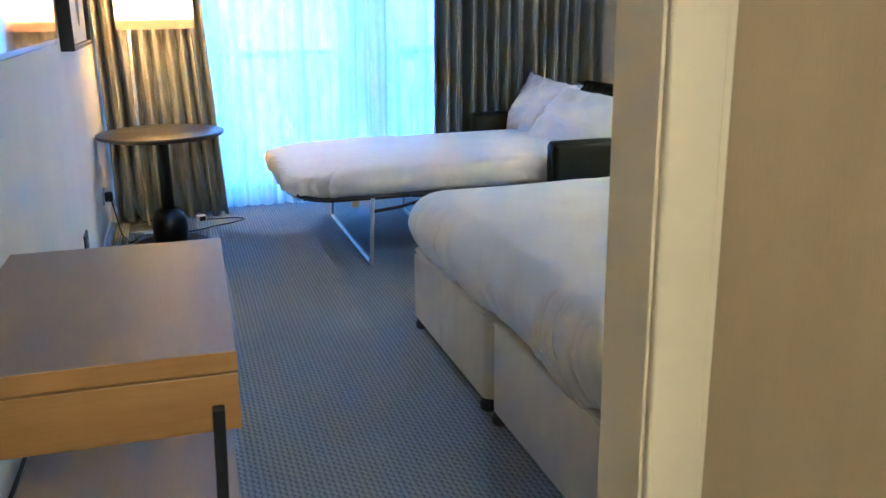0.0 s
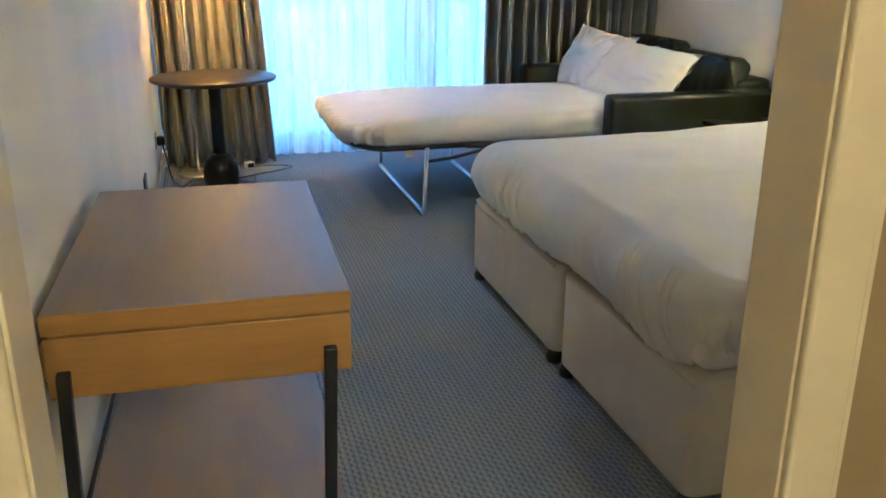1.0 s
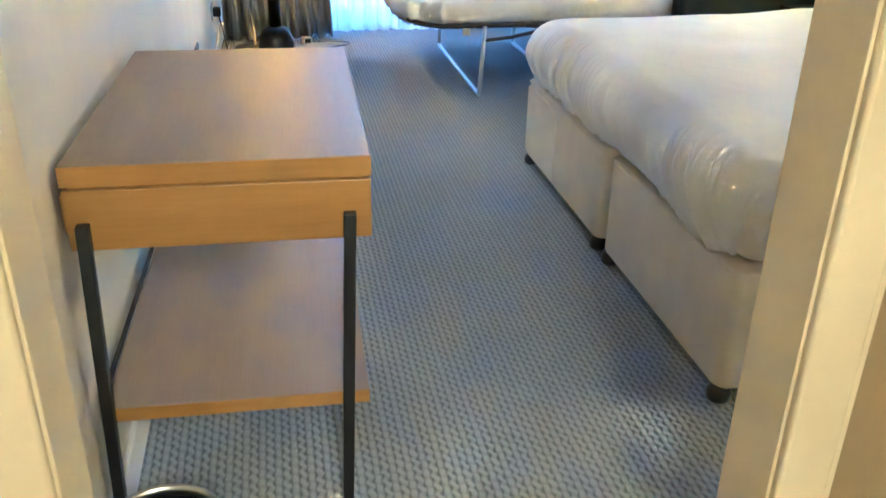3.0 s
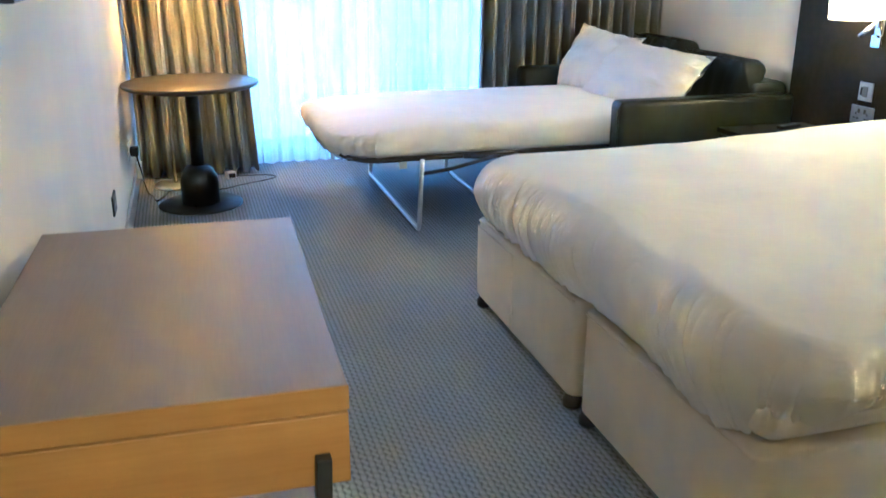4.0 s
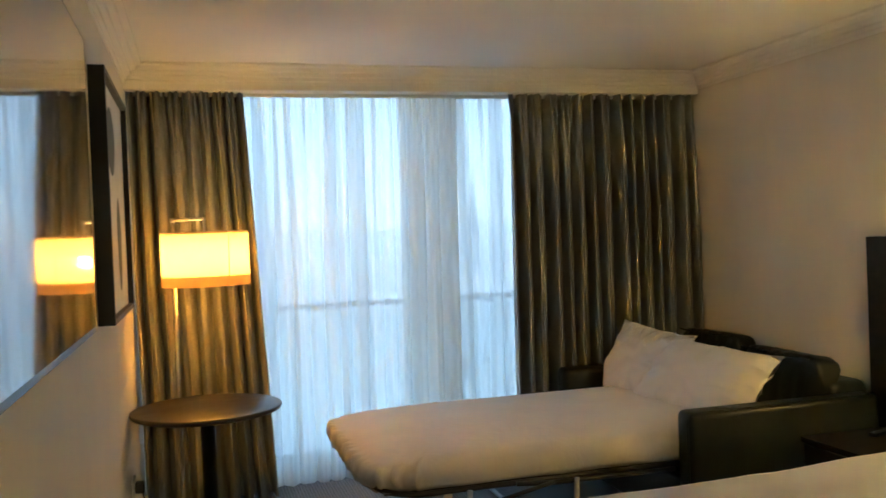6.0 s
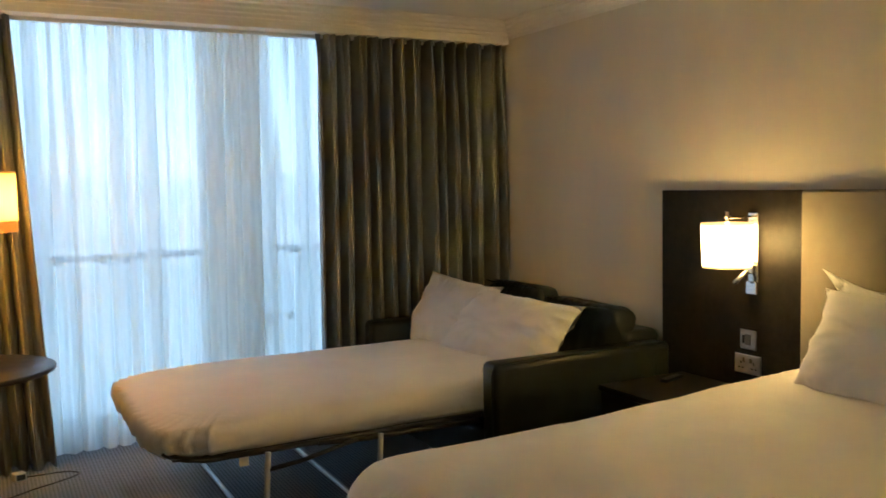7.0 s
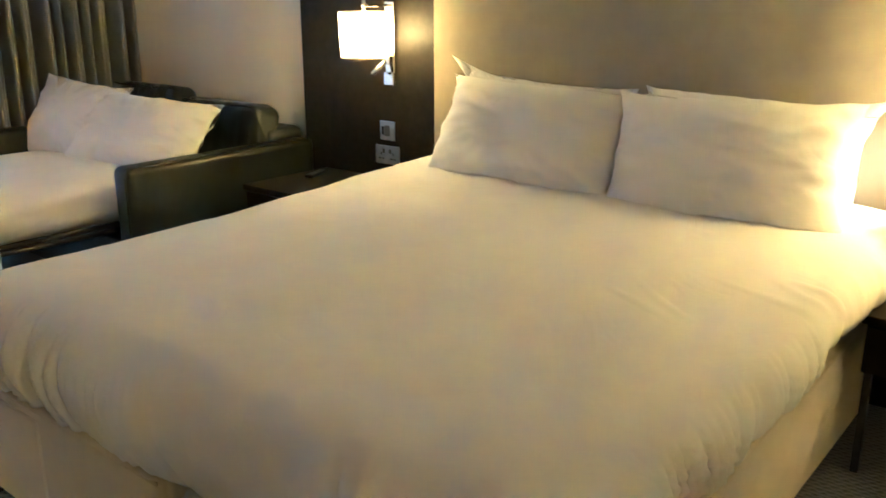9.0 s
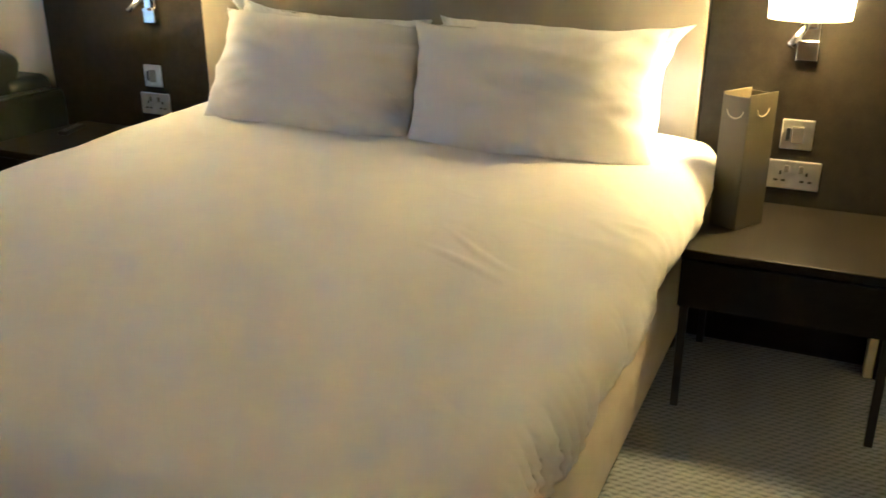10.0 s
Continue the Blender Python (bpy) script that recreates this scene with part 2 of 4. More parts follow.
WALL = material("pale_wall_vinyl", (0.73, 0.68, 0.58), 0.75, vary=0.05, scale=2.5, bump=0.12, bump_scale=260, stretch=(1, 1, 0.35))
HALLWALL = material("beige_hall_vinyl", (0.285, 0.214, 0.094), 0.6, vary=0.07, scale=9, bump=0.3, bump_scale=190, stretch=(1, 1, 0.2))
CEIL = material("ceiling_paint", (0.83, 0.80, 0.735), 0.85, vary=0.03, scale=1.2, bump=0.05, bump_scale=120)
TRIM = material("cream_gloss_paint", (0.63, 0.54, 0.33), 0.45, vary=0.04, scale=6, bump=0.06, bump_scale=40)
WHITETRIM = material("white_gloss_paint", (0.74, 0.73, 0.70), 0.4, vary=0.04, scale=5, bump=0.05, bump_scale=40)
CARPET = carpet_material()
OAK = wood_material("oak_veneer_edge", (0.285, 0.15, 0.018), (0.355, 0.198, 0.029), 0.42, "Z", 7)
# same oak for upward faces, its colour greyed to stand for sheen
OAKSHEEN = wood_material("oak_veneer_sheen_grey", (0.232, 0.172, 0.128), (0.268, 0.204, 0.155), 0.42, "X", 10)
BLACKMETAL = material("black_powder_coat", (0.012, 0.012, 0.013), 0.45, 0.2, vary=0.2, scale=12, bump=0.08, bump_scale=400)
LINER = material("matt_black_liner", (0.010, 0.010, 0.010), 0.9, vary=0.2, scale=12, spec=0.1)
BLACKGLOSS = material("black_plastic", (0.012, 0.012, 0.013), 0.3, vary=0.15, scale=20)
ROCKER = material("grey_plastic", (0.24, 0.22, 0.18), 0.42, 0.9, vary=0.05, scale=20)
CHROME = material("chrome", (0.75, 0.75, 0.74), 0.12, 1.0, vary=0.06, scale=15)
STEEL = material("brushed_steel", (0.62, 0.60, 0.55), 0.32, 1.0, vary=0.1, scale=30, bump=0.1, bump_scale=300)
GREYTUBE = material("silver_tube_paint", (0.50, 0.50, 0.50), 0.38, 0.6, vary=0.1, scale=20)
DARKTUBE = material("dark_tube_paint", (0.05, 0.045, 0.04), 0.4, 0.4, vary=0.15, scale=20)
LINEN = material("white_cotton", (0.80, 0.79, 0.77), 0.85, vary=0.025, scale=5, bump=0.10, bump_scale=700, sheen=0.15, spec=0.25)
SHEET = material("white_fitted_sheet", (0.80, 0.77, 0.74), 0.85, vary=0.03, scale=4, bump=0.12, bump_scale=500, sheen=0.15, spec=0.25)
for lm in (LINEN, SHEET):
    nt = lm.node_tree
    fine = next(n for n in nt.nodes if n.type == "BUMP")
    wn = nt.nodes.new("ShaderNodeTexNoise")
    wn.inputs["Scale"].default_value, wn.inputs["Detail"].default_value, wn.inputs["Distortion"].default_value = 5.0, 5, 1.4
    cn = nt.nodes.new("ShaderNodeTexCoord")
    nt.links.new(cn.outputs["Object"], wn.inputs["Vector"])
    wb = nt.nodes.new("ShaderNodeBump")
    wb.inputs["Strength"].default_value, wb.inputs["Distance"].default_value = (0.55 if lm is SHEET else 0.32), 0.014
    nt.links.new(math_node(nt, "ABSOLUTE", math_node(nt, "SUBTRACT", wn.outputs[0], 0.5)), wb.inputs["Height"])
    nt.links.new(wb.outputs[0], fine.inputs["Normal"])
DIVAN = material("ivory_divan_cloth", (0.70, 0.635, 0.51), 0.8, vary=0.05, scale=8, bump=0.15, bump_scale=900)
LEATHER = material("dark_green_leather", (0.013, 0.0155, 0.0115), 0.36, vary=0.35, scale=7, bump=0.35, bump_scale=160, spec=0.35)
WENGE = wood_material("wenge_veneer", (0.007, 0.0055, 0.0035), (0.016, 0.0125, 0.0075), 0.45, "Y", 12)
WENGE.node_tree.nodes["Principled BSDF"].inputs["Specular IOR Level"].default_value = 0.15
HEADCLOTH = material("beige_headboard_cloth", (0.275, 0.238, 0.178), 0.85, vary=0.06, scale=12, bump=0.25, bump_scale=800)
TABLETOP = material("brown_black_laminate", (0.045, 0.036, 0.028), 0.34, vary=0.2, scale=14, bump=0.06, bump_scale=200)
CURTAIN = curtain_material()
SHEER = sheer_material()
SHADE = shade_material("cream_shade_cloth", (0.95, 0.74, 0.40))
SHADEWHITE = shade_material("white_shade_cloth", (0.97, 0.90, 0.78))
# cloths of unseen discs added to weaken light above and below the shades
CUTTOP = shade_material("uplight_cut_cloth", (0.97, 0.90, 0.78), 0.6, 0.14)
CUTLOW = shade_material("downlight_cut_cloth", (0.97, 0.90, 0.78), 0.55, 0.18)
CUTTHIN = shade_material("thin_downlight_cut_cloth", (0.97, 0.88, 0.70), 0.3, 0.62)
GLASS = glass_material()
ALU = material("grey_window_frame", (0.80, 0.80, 0.79), 0.5, 0.0, vary=0.05, scale=10)
WHITEPLASTIC = material("white_plastic", (0.75, 0.74, 0.70), 0.4, vary=0.05, scale=20)
SCREEN = material("dark_screen_glass", (0.006, 0.006, 0.007), 0.05, spec=0.8, coat=0.6)
PAPER = material("pale_art_paper", (0.62, 0.60, 0.54), 0.8, vary=0.08, scale=9)
INK = material("grey_green_ink", (0.10, 0.12, 0.11), 0.8, vary=0.25, scale=14)
CARD = material("tan_card", (0.085, 0.068, 0.032), 0.65, vary=0.06, scale=20, bump=0.06, bump_scale=120)
# distance haze is put into these pale blue-grey base colours
GROUND = material("haze_tinted_fields", (0.30, 0.35, 0.375), 0.95, vary=0.10, scale=0.02)
HILL = material("haze_tinted_distance", (0.33, 0.385, 0.415), 0.95, vary=0.08, scale=0.01)
RED = material("dark_red_cloth", (0.16, 0.03, 0.025), 0.8, vary=0.1, scale=30)
CREAM = material("cream_cloth", (0.62, 0.55, 0.38), 0.8, vary=0.08, scale=30)


# ---- mesh helpers ----
def box(bm, lo, hi, bevel=0.0, seg=2):
    c = [(a + b) / 2 for a, b in zip(lo, hi)]
    s = [abs(b - a) for a, b in zip(lo, hi)]
    r = bmesh.ops.create_cube(bm, size=1.0, matrix=Matrix.Translation(c) @ Matrix.Diagonal((*s, 1)))
    if bevel:
        es = list({e for v in r["verts"] for e in v.link_edges})
        bmesh.ops.bevel(bm, geom=es, offset=min(bevel, min(s) * 0.49), segments=seg, profile=0.5, affect="EDGES")
    return bm


def tube(bm, pts, r, n=10, closed=False):
    """A round tube along a line of points."""
    pts = [Vector(p) for p in pts]
    rings = []
    k = len(pts)
    up = None
    for i, p in enumerate(pts):
        a = pts[(i - 1) % k] if (closed or i) else p
        b = pts[(i + 1) % k] if (closed or i < k - 1) else p
        d = (b - a).normalized()
        if up is None:
            up = d.orthogonal().normalized()
        up = (up - d * up.dot(d)).normalized()
        side = d.cross(up)
        rings.append([bm.verts.new(p + (up * math.cos(t) + side * math.sin(t)) * r) for t in (2 * math.pi * j / n for j in range(n))])
    for i in range(k if closed else k - 1):
        a, b = rings[i], rings[(i + 1) % k]
        for j in range(n):
            bm.faces.new((a[j], a[(j + 1) % n], b[(j + 1) % n], b[j]))
    if not closed:
        bm.faces.new(rings[0][::-1])
        bm.faces.new(rings[-1])
    return bm


def lathe(bm, profile, n=40, at=(0, 0)):
    """Turns a profile of (radius, height) about the upright through at."""
    rings = []
    for r, z in profile:
        if r < 1e-5:
            rings.append([bm.verts.new((at[0], at[1], z))])
        else:
            rings.append([bm.verts.new((at[0] + r * math.cos(2 * math.pi * j / n), at[1] + r * math.sin(2 * math.pi * j / n), z)) for j in range(n)])
    for a, b in zip(rings, rings[1:]):
        for j in range(n):
            k = (j + 1) % n
            if len(a) == 1 and len(b) == 1:
                continue
            if len(a) == 1:
                bm.faces.new((a[0], b[k], b[j]))
            elif len(b) == 1:
                bm.faces.new((a[j], a[k], b[0]))
            else:
                bm.faces.new((a[j], a[k], b[k], b[j]))
    return bm


def sheet(bm, nu, nv, f, wrap=False):
    """A grid of points f(u, v), u and v from 0 to 1."""
    g = [[bm.verts.new(f(i / (nu - (0 if wrap else 1)), j / (nv - 1))) for j in range(nv)] for i in range(nu)]
    for i in range(nu if wrap else nu - 1):
        for j in range(nv - 1):
            a, b = g[i], g[(i + 1) % nu]
            bm.faces.new((a[j], b[j], b[j + 1], a[j + 1]))
    return bm


def link(name, bm, mat, smooth=False):
    me = bpy.data.meshes.new(name)
    bmesh.ops.recalc_face_normals(bm, faces=bm.faces)
    bm.to_mesh(me)
    bm.free()
    for m in (mat if isinstance(mat, (list, tuple)) else (mat,)):
        me.materials.append(m)
    if smooth:
        me.polygons.foreach_set("use_smooth", [True] * len(me.polygons))
    return new(name, me)


def part(name, bm, mat, parent, label="", smooth=False):
    ob = link(name, bm, mat, smooth)
    ob.parent = parent
    return tagged(ob, label=label)


def thing(name, at, label, category, group="", turn=0.0):
    ob = new(name)
    ob.empty_display_size = 0.1
    ob.location = at
    ob.rotation_euler = (0, 0, radians(turn))
    return tagged(ob, label, category, group)


def structure(name, bm, mat, label, category, smooth=False):
    return tagged(link(name, bm, mat, smooth), label, category, kind="structure")


def B(*a, **k):
    return box(bmesh.new(), *a, **k)


def fbm(x, y, z=0.0, s=1.0):
    return noise.noise(Vector((x * s, y * s, z))) + 0.5 * noise.noise(Vector((x * s * 2.1, y * s * 2.1, z + 7)))


# ---- room shell ----
XL, XR, YD0, YD1, YW, ZC = 0.0, 3.65, 1.32, 1.435, 6.95, 2.54
DOOR_L, DOOR_R, DOOR_H = 0.103, 1.030, 2.06



def plan_slab(z0, z1):
    """A slab under or over the bedroom and the entrance hall."""
    b2 = B((XL - 0.12, YD0, z0), (XR + 0.12, YW + 0.12, z1))
    box(b2, (-0.74, -1.4, z0), (1.62, YD0, z1))
    return box(b2, (1.62, 1.0, z0), (XR + 0.12, YD0, z1))


structure("floor", plan_slab(-0.12, 0.0), CARPET, "slate and grey loop-pile carpet in columns of small loops", "carpet")
structure("ceiling", plan_slab(ZC, ZC + 0.15), CEIL, "plain off-white painted ceiling", "ceiling")
structure("wall_west", B((XL - 0.12, YD1, 0), (XL, YW + 0.12, ZC)), WALL, "pale textured wall behind the television", "wall")
structure("wall_east", B((XR, 1.0, 0), (XR + 0.12, YW + 0.12, ZC)), WALL, "pale beige wall behind the bed's headboard", "wall")

bm = bmesh.new()
box(bm, (-0.74, YD0, 0), (DOOR_L - 0.02, YD1 - 0.004, ZC))
box(bm, (DOOR_R + 0.02, YD0, 0), (1.62, YD1 - 0.004, ZC))
box(bm, (DOOR_L - 0.02, YD0, DOOR_H + 0.02), (DOOR_R + 0.02, YD1 - 0.004, ZC))
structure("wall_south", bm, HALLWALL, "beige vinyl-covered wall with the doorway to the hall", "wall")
bm = bmesh.new()
box(bm, (1.62, 1.10, 0), (XR, 1.20, ZC))
box(bm, (1.50, 1.10, 0), (1.62, YD0, ZC))
structure("wall_south_return", bm, WALL, "plain pale wall that closes the bedroom beside the doorway", "wall")

door = tagged(new("door_1"), "cream-painted door lining and architrave round an open doorway", "doorway", kind="structure")
part("lining", B((DOOR_L - 0.02, YD0 - 0.004, 0), (DOOR_L, YD1, DOOR_H), 0.002), TRIM, door)
part("lining", B((DOOR_R, YD0 - 0.004, 0), (DOOR_R + 0.02, YD1, DOOR_H), 0.002), TRIM, door)
part("lining", B((DOOR_L - 0.02, YD0 - 0.004, DOOR_H), (DOOR_R + 0.02, YD1, DOOR_H + 0.02), 0.002), TRIM, door)


def architrave(x0, x1):
    """A plain upright: a flat board with a soft edge and a thin back band outside it."""
    b2 = bmesh.new()
    e = x1 - math.copysign(0.016, x1 - x0)
    box(b2, (min(x0, e), YD0 - 0.020, 0), (max(x0, e), YD0 - 0.001, DOOR_H + 0.08), 0.007, 4)
    box(b2, (min(e, x1), YD0 - 0.010, 0), (max(e, x1), YD0 - 0.001, DOOR_H + 0.08), 0.004, 3)
    return b2


part("architrave", architrave(DOOR_L - 0.004, DOOR_L - 0.100), TRIM, door)
part("architrave", architrave(DOOR_R + 0.004, DOOR_R + 0.100), TRIM, door)
part("architrave", B((DOOR_L - 0.100, YD0 - 0.018, DOOR_H + 0.006), (DOOR_R + 0.100, YD0 - 0.001, DOOR_H + 0.086), 0.004, 3), TRIM, door)

# the hall behind the camera
bm = bmesh.new()
box(bm, (-0.74, -1.4, 0), (-0.62, YD0, ZC))
box(bm, (1.50, -1.4, 0), (1.62, 1.10, ZC))
box(bm, (-0.62, -1.4, 0), (1.50, -1.28, ZC))
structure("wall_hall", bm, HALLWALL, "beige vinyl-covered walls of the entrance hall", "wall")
hl = thing("ceiling_light", (0.55, -0.92, ZC), "round white ceiling light in the entrance hall, lit", "ceiling light")
part("rim", lathe(bmesh.new(), [(0.15, 0.0), (0.15, -0.05), (0.135, -0.06), (0.13, -0.05), (0.13, 0.0)]), WHITEPLASTIC, hl, smooth=True)
part("diffuser", lathe(bmesh.new(), [(0.128, -0.02), (0.11, -0.035), (0.0, -0.045)]), emitter("hall_diffuser", (1.0, 0.75, 0.45), 0.6), hl, smooth=True)

# skirting and cornice
bm = bmesh.new()
box(bm, (XL, YD1, 0), (XL + 0.016, YW, 0.105), 0.005, 3)
structure("baseboard_west", bm, WHITETRIM, "white-painted skirting board along the wall", "skirting board")
bm = bmesh.new()
box(bm, (XR - 0.016, 1.2, 0), (XR, YW, 0.105), 0.005, 3)
structure("baseboard_east", bm, WHITETRIM, "white-painted skirting board behind the bed", "skirting board")

CORNICE = [(0.0, -0.105), (0.008, -0.105), (0.010, -0.088), (0.022, -0.084), (0.026, -0.066), (0.044, -0.060), (0.050, -0.042), (0.072, -0.036), (0.080, -0.018), (0.104, -0.012), (0.110, 0.0)]
YP = 6.49


def cornice(a, b, inward):
    """A stepped cornice from a to b; inward: the way from the wall into the room."""
    b2 = bmesh.new()
    ends = []
    for p in (a, b):
        ends.append([b2.verts.new((p[0] + inward[0] * o, p[1] + inward[1] * o, ZC + h)) for o, h in CORNICE])
    for i in range(len(CORNICE) - 1):
        b2.faces.new((ends[0][i], ends[0][i + 1], ends[1][i + 1], ends[1][i]))
    return b2


structure("trim_cornice_east", cornice((XR, 1.2), (XR, YP), (-1, 0)), CEIL, "stepped plaster cornice between wall and ceiling", "cornice")
structure("trim_cornice_west", cornice((XL, YD1), (XL, YP), (1, 0)), CEIL, "stepped plaster cornice between wall and ceiling", "cornice")
structure("trim_cornice_north", cornice((XL, YP), (XR, YP), (0, -1)), CEIL, "stepped plaster cornice over the curtains", "cornice")
structure("trim_pelmet", B((XL, YP, 2.405), (XR, YP + 0.27, ZC)), CEIL, "plastered pelmet box over the curtains", "pelmet")

# ---- window and the distance ----
bm = bmesh.new()
box(bm, (XL, YW, 0), (0.35, YW + 0.12, ZC))
box(bm, (3.35, YW, 0), (XR, YW + 0.12, ZC))
box(bm, (0.35, YW, 0), (3.35, YW + 0.12, 0.06))
box(bm, (0.35, YW, 2.50), (3.35, YW + 0.12, ZC))
structure("wall_north", bm, WALL, "pale wall round the full-height window", "wall")
win = tagged(new("window_1"), "full-height window with a grey frame behind voile", "window", kind="structure")
WX = [(0.35, 0.41), (1.99, 2.07), (3.29, 3.35)]
for x0, x1 in WX:
    part("mullion", B((x0, YW + 0.02, 0.06), (x1, YW + 0.09, 2.50), 0.004), ALU, win)
for x0, x1 in ((0.41, 1.99), (2.07, 3.29)):
    part("window_frame", B((x0, YW + 0.02, 0.06), (x1, YW + 0.09, 0.12), 0.004), ALU, win)
    part("window_frame", B((x0, YW + 0.02, 2.45), (x1, YW + 0.09, 2.50), 0.004), ALU, win)
    g = part("pane", B((x0, YW + 0.05, 0.12), (x1, YW + 0.058, 2.45)), GLASS, win)
    g.visible_shadow = False
part("window_sill", B((0.30, YW - 0.10, 0.0), (3.40, YW, 0.075), 0.006), WHITETRIM, win)
part("handle", B((2.06, YW - 0.03, 0.60), (2.10, YW + 0.02, 0.68), 0.006), ALU, win)

rail = thing("balustrade", (0, 7.10, 0), "steel guard rail with dark clamps outside the window", "railing")
part("rail", tube(bmesh.new(), [(0.3, 0, 1.085), (3.4, 0, 1.085)], 0.022), ALU, rail, smooth=True)
part("glass_sheet", B((0.3, -0.006, 0.12), (3.4, 0.006, 1.06)), GLASS, rail).visible_shadow = False
for x in (0.86, 1.11, 1.235, 2.31, 2.51):
    part("clamp", B((x - 0.025, -0.03, 1.045), (x + 0.025, 0.03, 1.095), 0.006), BLACKGLOSS, rail)
for x in (1.93, 2.27):
    part("clamp", B((x - 0.02, -0.03, 0.60), (x + 0.02, 0.03, 0.655), 0.006), BLACKGLOSS, rail)
part("channel", B((0.3, -0.04, -0.10), (3.4, 0.04, 0.12), 0.004), ALU, rail)

structure("ground", B((-3000, 7.4, -12.6), (3000, 3000, -12.0)), GROUND, "fields and roofs far below the window, coloured pale for haze", "ground")
bm = bmesh.new()
sheet(bm, 90, 4, lambda u, v: (-2200 + 4400 * u, 1500 + 500 * v, -14 + (38 + 26 * fbm(u * 9, v, 3.0)) * math.sin(math.pi * min(1, v * 0.5 + 0.0001))))
structure("backdrop_hills", bm, HILL, "low hills on the horizon, coloured pale for haze", "hills", True)

rnd = random.Random(77)
bm = bmesh.new()
for i in range(70):
    gx, gy = rnd.uniform(-260, 330), rnd.uniform(150, 700)
    gw, gd, gh = rnd.uniform(10, 40), rnd.uniform(8, 20), rnd.uniform(1.5, 4.5)
    box(bm, (gx, gy, -12.2), (gx + gw, gy + gd, -12 + gh))
tagged(link("far_roofs", bm, HILL), "low buildings scattered far beyond the window, coloured pale for haze", "buildings", kind="stuff")


# ---- curtains ----
def drape(name, x0, x1, x0b, x1b, y, amp, folds, seed, mat, thick, z0, z1, label, nu, nv=14, sharp=False):
    """Hanging cloth: folds tight at the heading, looser below; x0..x1 at the top, x0b..x1b at the hem."""
    rnd = random.Random(seed)
    wid = [rnd.uniform(0.65, 1.4) for _ in range(folds)]
    tot = sum(wid)
    edges = [0.0]
    for w in wid:
        edges.append(edges[-1] + w / tot)
    dep = [rnd.uniform(0.75, 1.12) for _ in range(folds)]
    skew = [rnd.uniform(-0.4, 0.4) for _ in range(folds)]

    def f(u, v):
        k = 0
        while k < folds - 1 and u > edges[k + 1]:
            k += 1
        s = (u - edges[k]) / (edges[k + 1] - edges[k])
        top = math.exp(-((1 - v) * 9))
        s2 = s + skew[k] * s * (1 - s) * (1 - v)
        soft = math.sin(2 * math.pi * s2) * dep[k] + 0.25 * math.sin(4 * math.pi * s2 + skew[k] * 5) * (1 - v)
        wave = soft if not sharp else (0.8 - 1.6 * abs(math.sin(math.pi * s2)) ** 0.8) * dep[k] * (0.75 + 0.25 * (1 - v)) + 0.18 * math.sin(4 * math.pi * s2 + skew[k] * 5) * (1 - v)
        if thick:
            s3 = s + skew[k] * 0.5 * s * (1 - s)
            wave = -math.tanh(1.7 * math.cos(2 * math.pi * s3) + 0.3) * dep[k] + 0.10 * math.sin(4 * math.pi * s3 + skew[k] * 6) * (1 - v)
        pleat = 0.35 * math.sin(2 * math.pi * u * folds * 2.3)
        yy = y + amp * (wave * (1 - 0.6 * top) + pleat * top) + 0.012 * fbm(u * 5, v * 2, seed)
        xx = (x0b + (x1b - x0b) * u) * (1 - v) + (x0 + (x1 - x0) * u) * v + 0.010 * fbm(u * 8, v * 2.5, seed + 5) * (1 - v)
        return (xx, yy, z0 + (z1 - z0) * v + (0.008 * noise.noise(Vector((u * 14, 0, seed))) if v == 0 else 0))

    ob = link(name, sheet(bmesh.new(), nu, nv, f), mat, True)
    if thick:
        md = ob.modifiers.new("thickness", "SOLIDIFY")
        md.thickness, md.offset = thick, 0
    return tagged(ob, label, "curtain")


drape("curtain", 0.01, 0.655, 0.03, 0.765, 6.590, 0.085, 8, 11, CURTAIN, 0.004, 0.015, 2.405, "grey-brown ribbed curtain drawn aside beside the floor lamp", 230)
drape("curtain", 2.315, 3.635, 2.285, 3.64, 6.590, 0.098, 14, 29, CURTAIN, 0.004, 0.015, 2.405, "grey-brown ribbed curtain hanging behind the sofa bed", 380)
drape("voile_curtain", 0.30, 2.02, 0.30, 1.98, 6.725, 0.036, 17, 37, SHEER, 0, 0.02, 2.404, "white voile curtain across the full-height window", 420, 14, True)
drape("voile_curtain", 1.66, 3.36, 1.62, 3.36, 6.825, 0.034, 17, 41, SHEER, 0, 0.02, 2.53, "white voile curtain overlapping another at the window", 420, 14, True)
bm = bmesh.new()
box(bm, (0.02, 6.60, 2.385), (3.63, 6.625, 2.404), 0.003)
tagged(link("curtain_track", bm, WHITEPLASTIC), "white curtain track under the pelmet", "curtain track")


